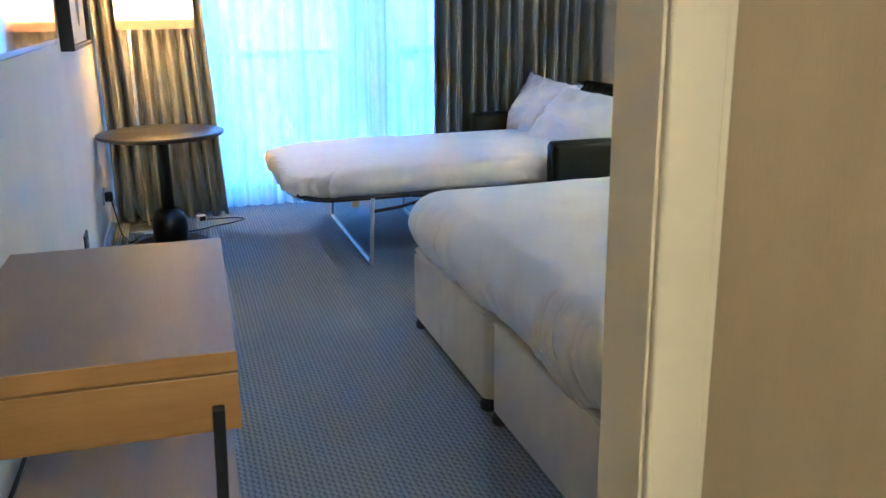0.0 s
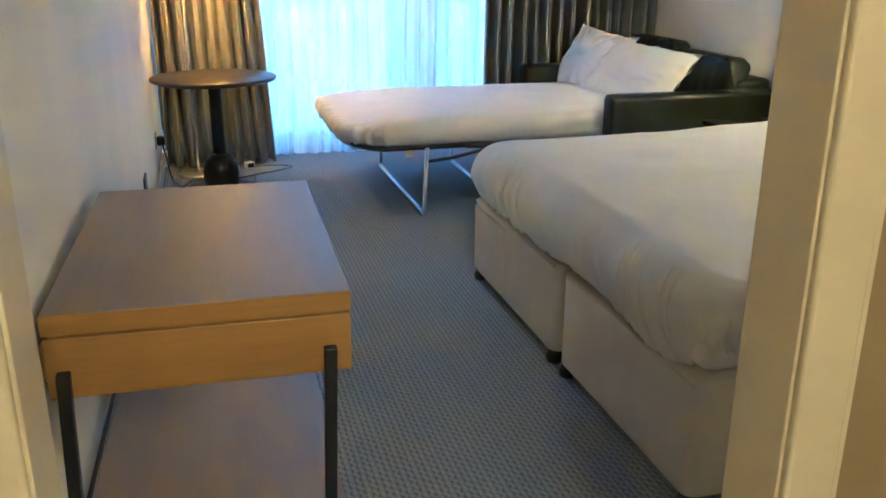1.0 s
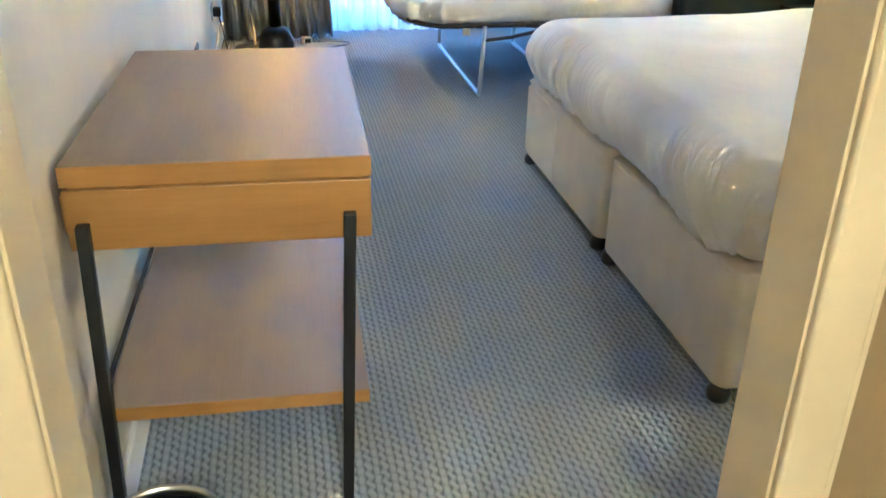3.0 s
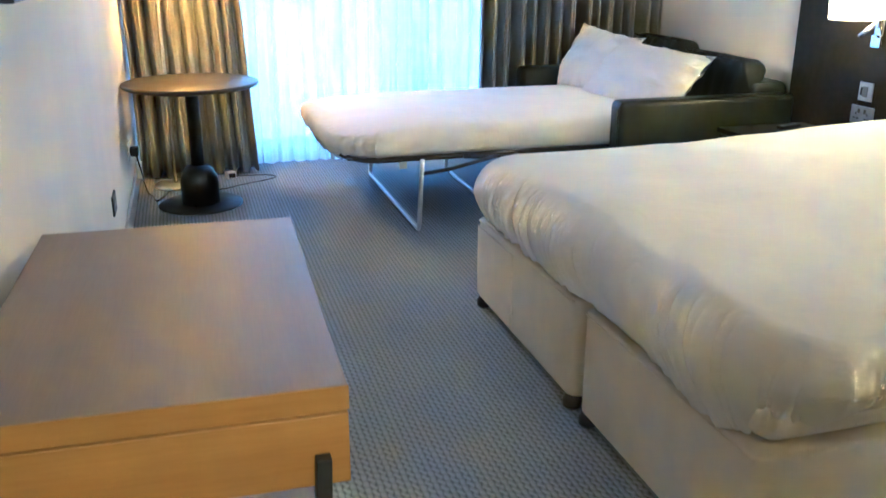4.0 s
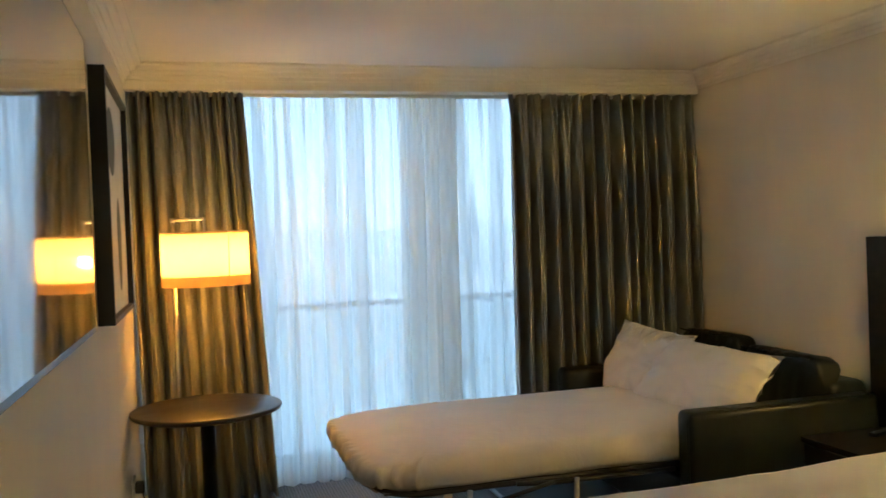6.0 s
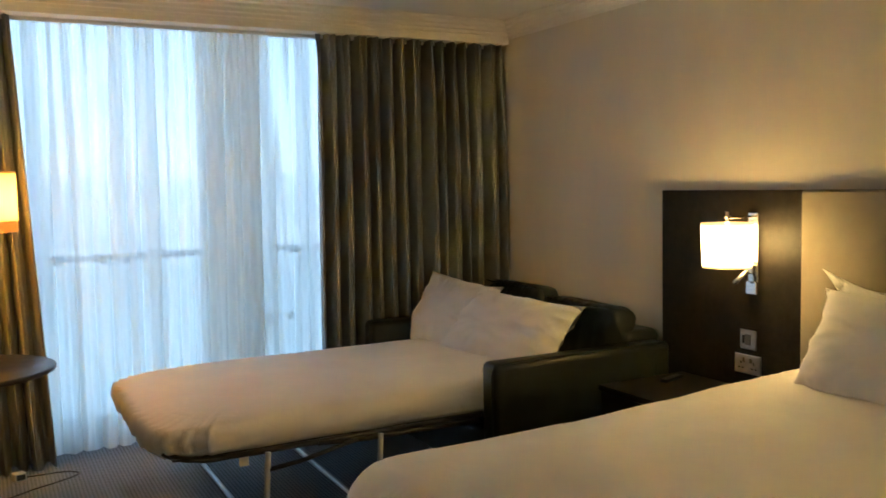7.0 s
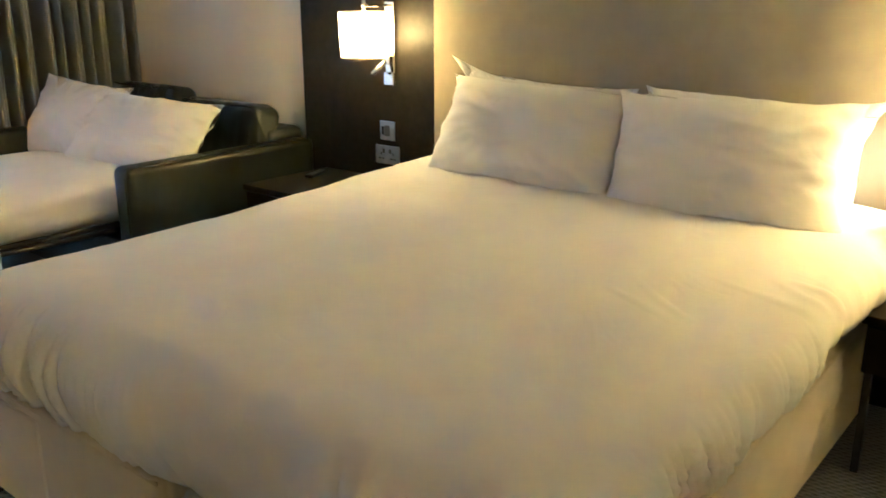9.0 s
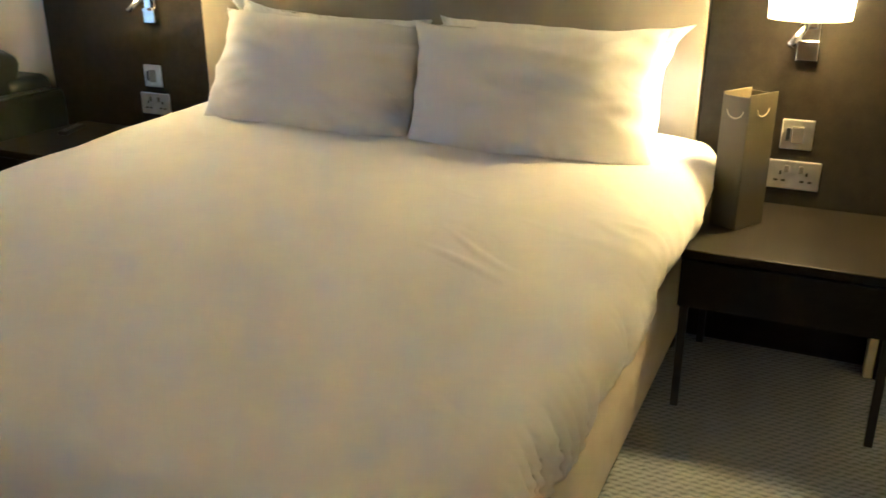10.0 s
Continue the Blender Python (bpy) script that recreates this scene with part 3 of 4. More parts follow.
# ---- soft things ----
def pillow_mesh(w, h, th, seed, ears=0.05, crease=0.012):
    """A stuffed pillow in its case, lying in x (w) and y (h), with pointed corners and a seam."""
    b2 = bmesh.new()
    n1, n2 = 72, 50

    def surf(sign):
        def f(u, v):
            a, b = 2 * u - 1, 2 * v - 1
            ea, eb = 1 - abs(a) ** 2.8, 1 - abs(b) ** 2.5
            full = max(0.0, ea * eb) ** 0.52
            pull = 1 - 0.030 * (1 - abs(a) ** 2) * abs(b) ** 3 - 0.03 * noise.noise(Vector((a * 2.4, 1.5, seed))) - 0.018 * 1.1 * noise.noise(Vector((a * 6, 2.5, seed + 2)))
            pull2 = 1 - 0.045 * (1 - abs(b) ** 2) * abs(a) ** 3 - 0.02 * noise.noise(Vector((b * 2.2, 4, seed))) - 0.016 * noise.noise(Vector((b * 5, 3.5, seed + 4)))
            corner = (abs(a) * abs(b)) ** 6
            e = (ears if (a < 0) == (seed % 2 == 0) and b > 0 else 0.03) * corner
            near = max(abs(a), abs(b)) ** 2.5
            rad = math.atan2(b * h, a * w)
            wr = crease * full ** 0.4 * fbm(a * 1.3, b * 1.3, seed + sign)
            wr -= 0.024 * near * full ** 0.6 * abs(noise.noise(Vector((rad * 4.0, near * 0.8, seed * 1.3)))) * 1.6
            wr -= 0.014 * full ** 0.5 * abs(noise.noise(Vector((a * 1.6 - b * 2, b * 1.4 + a, seed + 9))))
            wr -= 0.024 * abs(a) ** 3 * full ** 0.5 * abs(noise.noise(Vector((b * 2.9 + a, a * 1.5, seed + 21)))) * 1.7
            wr -= 0.040 * abs(b) ** 5 * full ** 0.5 * abs(noise.noise(Vector((a * 5.5 - b, b * 1.5, seed + 33)))) * 1.5
            wr += 0.016 * (1 - full) * noise.noise(Vector((a * 3.2, b * 2.6, seed + 6)))
            return (a * w / 2 * pull2 * (1 + e), b * h / 2 * pull * (1 + e), sign * (th / 2 * full + 0.003) + sign * wr)
        return f
    sheet(b2, n1, n2, surf(1))
    sheet(b2, n1, n2, surf(-1))
    bmesh.ops.remove_doubles(b2, verts=b2.verts, dist=0.0062)
    return b2


def pillow(m, w, h, th, seed, label, group, name="pillow", ears=0.06):
    ob = link(name, pillow_mesh(w, h, th, seed, ears), LINEN, True)
    ob.matrix_basis = m
    return tagged(ob, label, "pillow", group)


def leaning(x, y, z, lean, yaw=0.0, roll=0.0):
    """The pose of a pillow that stands on its long side and leans back towards +x; x, y, z: its lower front edge's middle."""
    return pose(x, y, z, 0, 0, yaw) @ pose(0, 0, 0, 0, lean, 0) @ pose(0, 0, 0, 90, 0, 90) @ pose(0, 0, 0, 0, 0, roll)


# ---- the large bed ----
BX0, BX1, BY0, BY1, BZ = 1.432, 3.53, 2.13, 3.985, 0.382
BMID = 3.020


def divan(y0, y1, seam, label):
    d = thing("divan_base", (BX0, y0, 0), label, "bed base", "halves of the large bed's base")
    L, W = BX1 - BX0, y1 - y0
    bb = B((0, 0.004, 0.045), (L, W - 0.004, BZ))
    bmesh.ops.bevel(bb, geom=[e for e in bb.edges if abs(e.verts[0].co.z - e.verts[1].co.z) > 0.1], offset=0.038, segments=5, profile=0.5, affect="EDGES")
    bmesh.ops.bevel(bb, geom=[e for e in bb.edges if e.calc_face_angle(0) > 1.2], offset=0.010, segments=2, profile=0.5, affect="EDGES")
    body = part("body", bb, DIVAN, d, smooth=True)
    part("top_piping", tube(bmesh.new(), [(0.004, 0.02, BZ - 0.012), (0.004, W - 0.02, BZ - 0.012)], 0.005), DIVAN, body, smooth=True)
    if seam:
        part("drawer_front", B((-0.006, seam, 0.06), (0.01, W - 0.02, BZ - 0.03), 0.006, 2), DIVAN, d)
    for fx in (0.045, L - 0.05):
        for fy in (0.034, W - 0.034):
            part("foot", lathe(bmesh.new(), [(0.0, 0.0), (0.026, 0.0), (0.032, 0.008), (0.032, 0.030), (0.022, 0.046), (0.0, 0.046)], 20, (fx - (0.02 if fx < 1 else 0), fy)), BLACKGLOSS, d, smooth=True)
    return d


divan(BMID + 0.026, BY1, 0.53, "ivory cloth divan base half with a drawer, on black feet")
divan(BY0, BMID - 0.026, 0, "ivory cloth divan base half on black feet beside the doorway")
mt = link("mattress", B((BX0 + 0.02, BY0 + 0.02, BZ), (BX1, BY1 - 0.02, 0.585), 0.06, 4), SHEET, True)
tagged(mt, "white mattress under the duvet on the divan base", "mattress")

TX0, TX1, TY0, TY1 = 1.515, 3.50, 2.14, 3.985
RIM = 0.120
ROUND = 0.15


def duvet_mesh():
    """A thick duvet laid over the mattress: rounded rim, pleated sides that tuck under at the hem."""
    b2 = bmesh.new()
    nu, nv = 240, 640
    over_w, over_s, over_n = 0.36, 0.30, 0.34
    s0, s1 = TX0 - over_w, TX1 + 0.02
    t0, t1 = TY0 - over_s, TY1 + over_n

    def f(u, v):
        s, t = s0 + (s1 - s0) * u, t0 + (t1 - t0) * v
        cx, cy = max(s, TX0), min(max(t, TY0), TY1)
        dx, dy = cx - s, t - cy
        d = math.hypot(dx, dy)
        ky = TY0 + ROUND if t < TY0 + ROUND else (TY1 - ROUND if t > TY1 - ROUND else t)
        if s < TX0 + ROUND and ky != t:
            lx, ly = s - (TX0 + ROUND), t - ky
            ll = math.hypot(lx, ly)
            if ll > ROUND:
                cx, cy = TX0 + ROUND + lx / ll * ROUND, ky + ly / ll * ROUND
                d = ll - ROUND
                dx, dy = -lx / ll * d, ly / ll * d
            else:
                cx, cy, dx, dy, d = s, t, 0.0, 0.0, 0.0
        head = max(0.0, min(1.0, (cx - 1.6) / 1.7))
        dome = (1 - abs((cy - 3.0) / 1.0) ** 3) * 0.042
        top = 0.607 + 0.055 * head ** 2.3 + dome + 0.006 * fbm(cx * 1.7, cy * 1.7, 2.0)
        top += 0.010 * noise.noise(Vector((cx * 3.2 + cy * 1.5, cy * 3.6 - cx, 4.0)))
        south_half = max(0.0, min(1.0, (2.62 - cy) / 0.25)) * max(0.0, min(1.0, (cx - 2.0) / 0.4))
        rid = noise.noise(Vector(((cx - 0.45 * cy) * 6.5, (cy + 0.45 * cx) * 1.6, 14.0)))
        top += 0.0085 * south_half * max(0.0, 1 - abs(rid) * 9) * max(0.0, min(1.0, 0.3 + 2.5 * noise.noise(Vector((cx * 2, cy * 2.4, 31.0)))))
        if d < 1e-6:
            return (s, t, top)
        ox, oy = -dx / d, dy / d
        south = max(0.0, -oy)
        RR = RIM - 0.044 * south
        limit = 0.30 - 0.115 * south - 0.03 * max(0.0, oy)
        limit += 0.025 * noise.noise(Vector((t * 1.7, s * 1.7, 9.0)))
        limit += 0.048 * max(0.0, min(1.0, (2.48 - cy) / 0.25)) * (1 - south ** 2)
        dd = min(d, 0.365) / 0.365 * limit
        q = math.pi * RR / 2
        if dd < q:
            a = dd / RR
            out, down = RR * math.sin(a), RR * (1 - math.cos(a))
        else:
            w = (dd - q) / max(0.001, limit - q)
            out, down = RR - (0.040 - 0.01 * south) * w ** 1.6, RR + (dd - q) * 0.95
        along = (t if abs(ox) > abs(oy) else s)
        k = min(1.0, dd / q)
        corner = min(1.0, 2.2 * abs(ox * oy))
        bunch = max(0.0, min(1.0, 0.5 + 2.2 * noise.noise(Vector((along * 2.4, 5.0, 2.0)))))
        lean = along + (0.45 + 0.5 * noise.noise(Vector((along * 1.3, 8.0, 1.0)))) * dd
        low = max(0.0, min(1.0, (dd - 0.15 * q) / (0.75 * q)))
        fine = 1 - 2 * abs(noise.noise(Vector((lean * 27, dd * 1.2, 3.0)))) ** 0.8
        ple = 0.029 * fine * bunch * low * (1 - 0.45 * corner) * (1 - 0.35 * south)
        ple -= 0.044 * abs(noise.noise(Vector((lean * 7.5, dd * 2.2, 6.0)))) * k * (0.4 + 0.6 * bunch)
        ple += 0.024 * noise.noise(Vector((along * 2.3, dd * 2, 3.0))) * k
        ple -= 0.030 * corner * max(0.0, (dd - q) / max(0.001, limit - q)) * (1 if dd > q else 0)
        out = max(0.0, out + ple)
        return (cx + ox * out, cy + oy * out, top - down - 0.008 * k * noise.noise(Vector((along * 6, 2.0, 4.0))))
    sheet(b2, nu, nv, f)
    hem = [f(0, j / 200) for j in range(201)]
    return b2, tube(bmesh.new(), hem, 0.005, 6)


duvet = thing("duvet", (0, 0, 0), "plump white cotton duvet spread smoothly over the large bed", "duvet")
cover_bm, hem_bm = duvet_mesh()
cover = part("cover", cover_bm, LINEN, duvet, smooth=True)
part("hem", hem_bm, LINEN, duvet, "stitched cotton hem", True)
md = cover.modifiers.new("thickness", "SOLIDIFY")
md.thickness, md.offset = 0.012, -1

pillow(leaning(3.285, 3.385, 0.834, 25, -4, 1), 0.86, 0.43, 0.27, 4, "white pillow leaning on the headboard of the large bed", "pillows on the large bed")
pillow(leaning(3.25, 2.600, 0.832, 23, 4, -1), 0.77, 0.44, 0.26, 9, "white pillow leaning on another before the headboard", "pillows on the large bed")
pillow(leaning(3.46, 3.43, 0.842, 12, 2, 2), 0.74, 0.385, 0.14, 15, "white pillow standing against the beige headboard", "pillows on the large bed", ears=0.32)
pillow(leaning(3.46, 2.62, 0.83, 12, -2, 1), 0.78, 0.40, 0.14, 20, "white pillow standing against the beige headboard", "pillows on the large bed", ears=0.14)

# ---- headboard and panels ----
hb = thing("headboard", (3.65, 3.12, 0), "wide beige cloth headboard between two dark panels", "headboard")
part("cushion", B((-0.065, -0.965, 0.11), (0, 0.965, 1.425), 0.008, 3), HEADCLOTH, hb)
part("top_strip", B((-0.055, -0.965, 1.4255), (0, 0.965, 1.429)), HEADCLOTH, hb)


def wall_panel(y0, y1, label):
    p = thing("wall_panel", (3.65, y0, 0), label, "wall panel", "dark panels beside the headboard")
    part("board", B((-0.05, 0, 0.0), (0, y1 - y0, 1.428), 0.002), WENGE, p)
    return p


wall_panel(4.09, 4.962, "dark wenge wall panel between headboard and sofa bed")
wall_panel(1.28, 2.15, "dark wenge wall panel behind the nightstand with the card box")


def wall_lamp(y, label, low_disc):
    w = thing("wall_lamp", (3.60, y, 1.0), label, "wall lamp", "lamps beside the bed")
    part("back_plate", B((-0.018, -0.028, -0.05), (0, 0.028, 0.325), 0.003), CHROME, w)
    arm = bmesh.new()
    box(arm, (-0.19, -0.008, 0.303), (-0.016, 0.008, 0.315), 0.002)
    part("arm", arm, CHROME, w)
    part("stem", tube(bmesh.new(), [(-0.18, 0, 0.255), (-0.18, 0, 0.335)], 0.008), CHROME, w, smooth=True)
    shade = part("shade", lathe(bmesh.new(), [(0.108, 0.085), (0.115, 0.285), (0.1125, 0.285), (0.1055, 0.085), (0.108, 0.085)], 48, (-0.18, 0)), SHADEWHITE, w, "glowing white cloth drum", True)
    # unseen disc added to weaken the glow on the wall above
    part("added_uplight_disc", lathe(bmesh.new(), [(0.0, 0.272), (0.110, 0.272), (0.110, 0.274), (0.0, 0.274)], 40, (-0.18, 0)), CUTTOP, shade, smooth=True)
    # disc added to dim nightstand and floor, its density set per lamp
    if low_disc:
        part("added_downlight_disc", lathe(bmesh.new(), [(0.0, 0.094), (0.1045, 0.094), (0.1045, 0.096), (0.0, 0.096)], 40, (-0.18, 0)), low_disc, shade, smooth=True)
    part("shade_carrier", tube(bmesh.new(), [(-0.18, -0.112, 0.262), (-0.18, 0.112, 0.262)], 0.003, 6), CHROME, shade)
    part("bulb", lathe(bmesh.new(), [(0.0, 0.165), (0.02, 0.175), (0.027, 0.20), (0.014, 0.235), (0.012, 0.26), (0, 0.26)], 20, (-0.18, 0.0)), WHITEPLASTIC, w, smooth=True).visible_shadow = False
    rd = bmesh.new()
    tube(rd, [(-0.03, 0.0, 0.075), (-0.09, 0.045, 0.0)], 0.012, 14)
    part("reading_light", rd, CHROME, w, smooth=True)
    part("knuckle", B((-0.045, -0.022, 0.045), (-0.017, 0.022, 0.085), 0.004), CHROME, w)
    part("base_block", B((-0.03, -0.030, -0.05), (-0.016, 0.030, 0.01), 0.003), CHROME, w)
    return w


wall_lamp(4.345, "lit chrome wall lamp with white shade by the sofa bed", CUTLOW)
wall_lamp(1.86, "lit chrome wall lamp with white shade above the card box", CUTTHIN)


def switch_plate(y, z):
    s = thing("light_switch", (3.60, y, z), "steel switch plate on the dark wall panel", "light switch", "switches beside the bed")
    pl = part("plate", B((-0.008, -0.046, -0.046), (0, 0.046, 0.046), 0.003), STEEL, s)
    part("rocker", B((-0.013, -0.018, -0.026), (-0.007, 0.016, 0.026), 0.003), ROCKER, pl)
    part("rocker", B((-0.012, 0.020, -0.020), (-0.007, 0.032, 0.020), 0.002), BLACKGLOSS, pl)
    return s


def socket_plate(y, z):
    s = thing("power_socket", (3.60, y, z), "steel double socket plate on the dark wall panel", "power socket", "sockets beside the bed")
    pl = part("plate", B((-0.008, -0.077, -0.045), (0, 0.077, 0.045), 0.003), STEEL, s)
    for k in (-0.038, 0.038):
        part("rocker", B((-0.012, k * 0.55 - 0.007, 0.008), (-0.007, k * 0.55 + 0.007, 0.030), 0.002), ROCKER, pl)
        for px, pz, w, h in ((0, 0.006, 0.003, 0.006), (-0.011, -0.018, 0.006, 0.003), (0.011, -0.018, 0.006, 0.003)):
            part("slot", B((-0.0092, k + px - w, pz - h), (-0.0075, k + px + w, pz + h)), BLACKGLOSS, pl)
    return s


switch_plate(4.38, 0.732)
socket_plate(4.382, 0.615)
switch_plate(1.855, 0.727)
socket_plate(1.850, 0.600)


def nightstand(y0, y1, label):
    n = thing("nightstand", (3.06, y0, 0), label, "nightstand", "nightstands beside the bed")
    W, D = y1 - y0, 3.598 - 3.06
    part("top", B((0, 0, 0.478), (D, W, 0.503), 0.003), WENGE, n)
    part("body", B((0.02, 0.012, 0.325), (D, W - 0.012, 0.4775), 0.003), WENGE, n)
    part("drawer_front", B((0.006, 0.016, 0.335), (0.02, W - 0.016, 0.470), 0.002), WENGE, n)
    for a in (0.035, D - 0.05):
        for b in (0.02, W - 0.04):
            part("leg", B((a, b, 0), (a + 0.022, b + 0.022, 0.325), 0.002), BLACKMETAL, n)
    return n


nightstand(1.515, 2.095, "dark wenge nightstand with slim black legs, a card box on it")
nightstand(4.225, 4.815, "dark wenge nightstand between large bed and sofa bed")

# ---- things on and under the nightstands ----
cb = thing("card_box", (3.348, 1.980, 0.503), "tall tan card holder with round finger holes, on the nightstand", "box", turn=-30)


def finger_tab(centre, along, out, r):
    """A raised half-round cut line on a face."""
    c, u, n = Vector(centre), Vector(along), Vector(out)
    return tube(bmesh.new(), [c + u * r * math.cos(a) - Vector((0, 0, r * 0.8 * math.sin(a))) + n * 0.0008 for a in (math.pi * i / 12 for i in range(13))], 0.0016, 6)


CARDLINE = material("pale_card_cut", (0.40, 0.33, 0.20), 0.6, vary=0.05, scale=20)
for lo, hi, nm, c, u, n in (((-0.0625, -0.045, 0), (0.0625, -0.042, 0.388), "face", (0, -0.045, 0.345), (1, 0, 0), (0, -1, 0)), ((-0.0625, 0.042, 0), (0.0625, 0.045, 0.388), "face", (0, 0.045, 0.345), (1, 0, 0), (0, 1, 0)),
                            ((-0.0625, -0.0418, 0), (-0.0595, 0.0418, 0.380), "side", (-0.0625, 0, 0.34), (0, 1, 0), (-1, 0, 0)), ((0.0595, -0.0418, 0), (0.0625, 0.0418, 0.380), "side", (0.0625, 0, 0.34), (0, 1, 0), (1, 0, 0))):
    f = part(nm, B(lo, hi, 0.0008), CARD, cb)
    part("finger_tab", finger_tab(c, u, n, 0.026), CARDLINE, f, smooth=True)
part("bottom", B((-0.06, -0.042, 0.0), (0.06, 0.042, 0.004)), CARD, cb)

rc = thing("remote_control", (3.42, 4.70, 0.503), "black remote control with pale keys on the dark nightstand", "remote control", turn=18)
rcase = part("case", B((-0.08, -0.021, 0), (0.08, 0.021, 0.016), 0.005, 3), BLACKGLOSS, rc)
for i in range(4):
    part("key", B((-0.065 + i * 0.035, -0.009, 0.0155), (-0.047 + i * 0.035, 0.009, 0.0185), 0.002), ROCKER, rcase)

sb = thing("striped_bag", (3.56, 1.475, 0), "striped cloth bag standing against the wall under the nightstand", "bag")
for i, mm in enumerate((CREAM, RED, BLACKGLOSS, CREAM, BLACKGLOSS, CREAM)):
    part("stripe", B((-0.05, -0.08 + i * 0.028, 0.0), (0.02, -0.08 + (i + 1) * 0.028, 0.30), 0.006), mm, sb)

# ---- the sofa bed ----
SY0, SY1, SX0 = 4.90, 6.45, 2.525
sofa = thing("sofa_bed", (SX0, SY0, 0), "dark green leather sofa bed, folded out, with a white-sheeted mattress", "sofa bed")


def arm_mesh(y0, y1, length, z1):
    b2 = B((0, y0, 0.05), (length, y1, z1), 0.035, 4)
    for v in b2.verts:
        k = (v.co.z - 0.05) / (z1 - 0.05)
        v.co.z += 0.006 * fbm(v.co.x * 5, v.co.y * 5, 3.0) * k
        v.co.y += 0.004 * fbm(v.co.x * 6, v.co.z * 6, 8.0)
    return b2


SW = SY1 - SY0
near_arm = part("arm", arm_mesh(0.0, 0.13, 1.08, 0.642), LEATHER, sofa, smooth=True)
part("arm", arm_mesh(SW - 0.13, SW, 1.08, 0.655), LEATHER, sofa, smooth=True)
part("arm_piping", tube(bmesh.new(), [(-0.002, 0.02, 0.07), (-0.002, 0.02, 0.60), (0.012, 0.02, 0.632), (0.10, 0.02, 0.641), (1.06, 0.02, 0.641)], 0.005, 8), LEATHER, near_arm, smooth=True)
part("back", B((0.86, 0.10, 0.05), (1.11, SW - 0.10, 0.70), 0.05, 4), LEATHER, sofa, smooth=True)
part("front_panel", B((0.03, 0.131, 0.06), (0.07, SW - 0.131, 0.30), 0.012, 3), LEATHER, sofa, smooth=True)
part("deck", B((0.071, 0.131, 0.06), (0.859, SW - 0.131, 0.28), 0.012, 3), LEATHER, sofa)


def cushion_mesh(w, h, th, seed):
    """A boxed leather cushion, w along y, h high, th thick: soft edges, sagging top, crumpled ends."""
    b2 = bmesh.new()
    n1, n2 = 44, 40

    def f(u, v):
        # once round the cushion in the upright plane across its thickness, for each place along it
        a = 2 * math.pi * v
        ca, sa = math.cos(a), math.sin(a)
        k = 2 * u - 1
        close = max(0.0, 1 - abs(k) ** 14) ** 0.5
        ex = math.copysign(abs(ca) ** 0.34, ca) * (th / 2) * (0.86 + 0.14 * (1 - k * k))
        ez = math.copysign(abs(sa) ** 0.34, sa) * (h / 2) * (0.95 + 0.05 * (1 - k * k))
        end = abs(k) ** 5
        cr = abs(noise.noise(Vector((k * 3.0, ez * 11, seed)))) * (0.02 + 0.07 * end)
        cr += 0.018 * abs(noise.noise(Vector((k * 5.0 + ez * 6, ex * 5, seed + 4))))
        s2 = 1 - cr / 0.15
        return (ex * s2 * close, k * w / 2 * (1 - 0.03 * abs(noise.noise(Vector((ez * 9, ex * 9, seed))))), ez * (1 - 0.35 * cr / 0.15) * close - 0.012 * (1 - k * k) * max(0.0, sa))
    sheet(b2, n1, n2, f)
    bmesh.ops.remove_doubles(b2, verts=b2.verts, dist=0.0005)
    return b2


for k, (cy, ww, cx, cz, ln, sd) in enumerate(((0.465, 0.70, 0.89, 0.615, 9, 31), (1.11, 0.60, 0.86, 0.662, 12, 44))):
    c = part("back_cushion", cushion_mesh(ww, 0.44, 0.21, sd), LEATHER, sofa, "crumpled loose leather cushion", True)
    c.matrix_basis = pose(cx, cy, cz, 0, ln, 2 if k else -3)
    part("piping", tube(bmesh.new(), [(-0.098 + 0.004 * math.sin(9 * q), (q - 0.5) * (ww - 0.06), 0.185 + 0.004 * math.sin(13 * q)) for q in (i / 24 for i in range(25))], 0.005, 6), LEATHER, c, smooth=True)
for fx in (0.06, 1.02):
    for fy in (0.06, SW - 0.06):
        part("foot", lathe(bmesh.new(), [(0, 0), (0.02, 0), (0.026, 0.05), (0, 0.05)], 16, (fx, fy)), BLACKGLOSS, sofa, smooth=True)

MX0, MX1, MY0, MY1, MZ0, MZ1 = 1.03, 3.30, 5.035, 6.31, 0.40, 0.555


def rounded_rim(cx0, cx1, cy0, cy1, r, a):
    """A point of a rectangle's rim with rounded corners, a from 0 to 1."""
    n = [((cx1 - r), (cy1 - r), 0), ((cx0 + r), (cy1 - r), 90), ((cx0 + r), (cy0 + r), 180), ((cx1 - r), (cy0 + r), 270)]
    q = a * 4
    k = int(q) % 4
    w = q - int(q)
    x, y, base = n[k]
    x2, y2, _ = n[(k + 1) % 4]
    if w < 0.4:
        t = radians(base + 90 * w / 0.4)
        return x + r * math.cos(t), y + r * math.sin(t)
    t = radians(base + 90)
    f = (w - 0.4) / 0.6
    return (x + (x2 - x) * f + r * math.cos(t), y + (y2 - y) * f + r * math.sin(t))


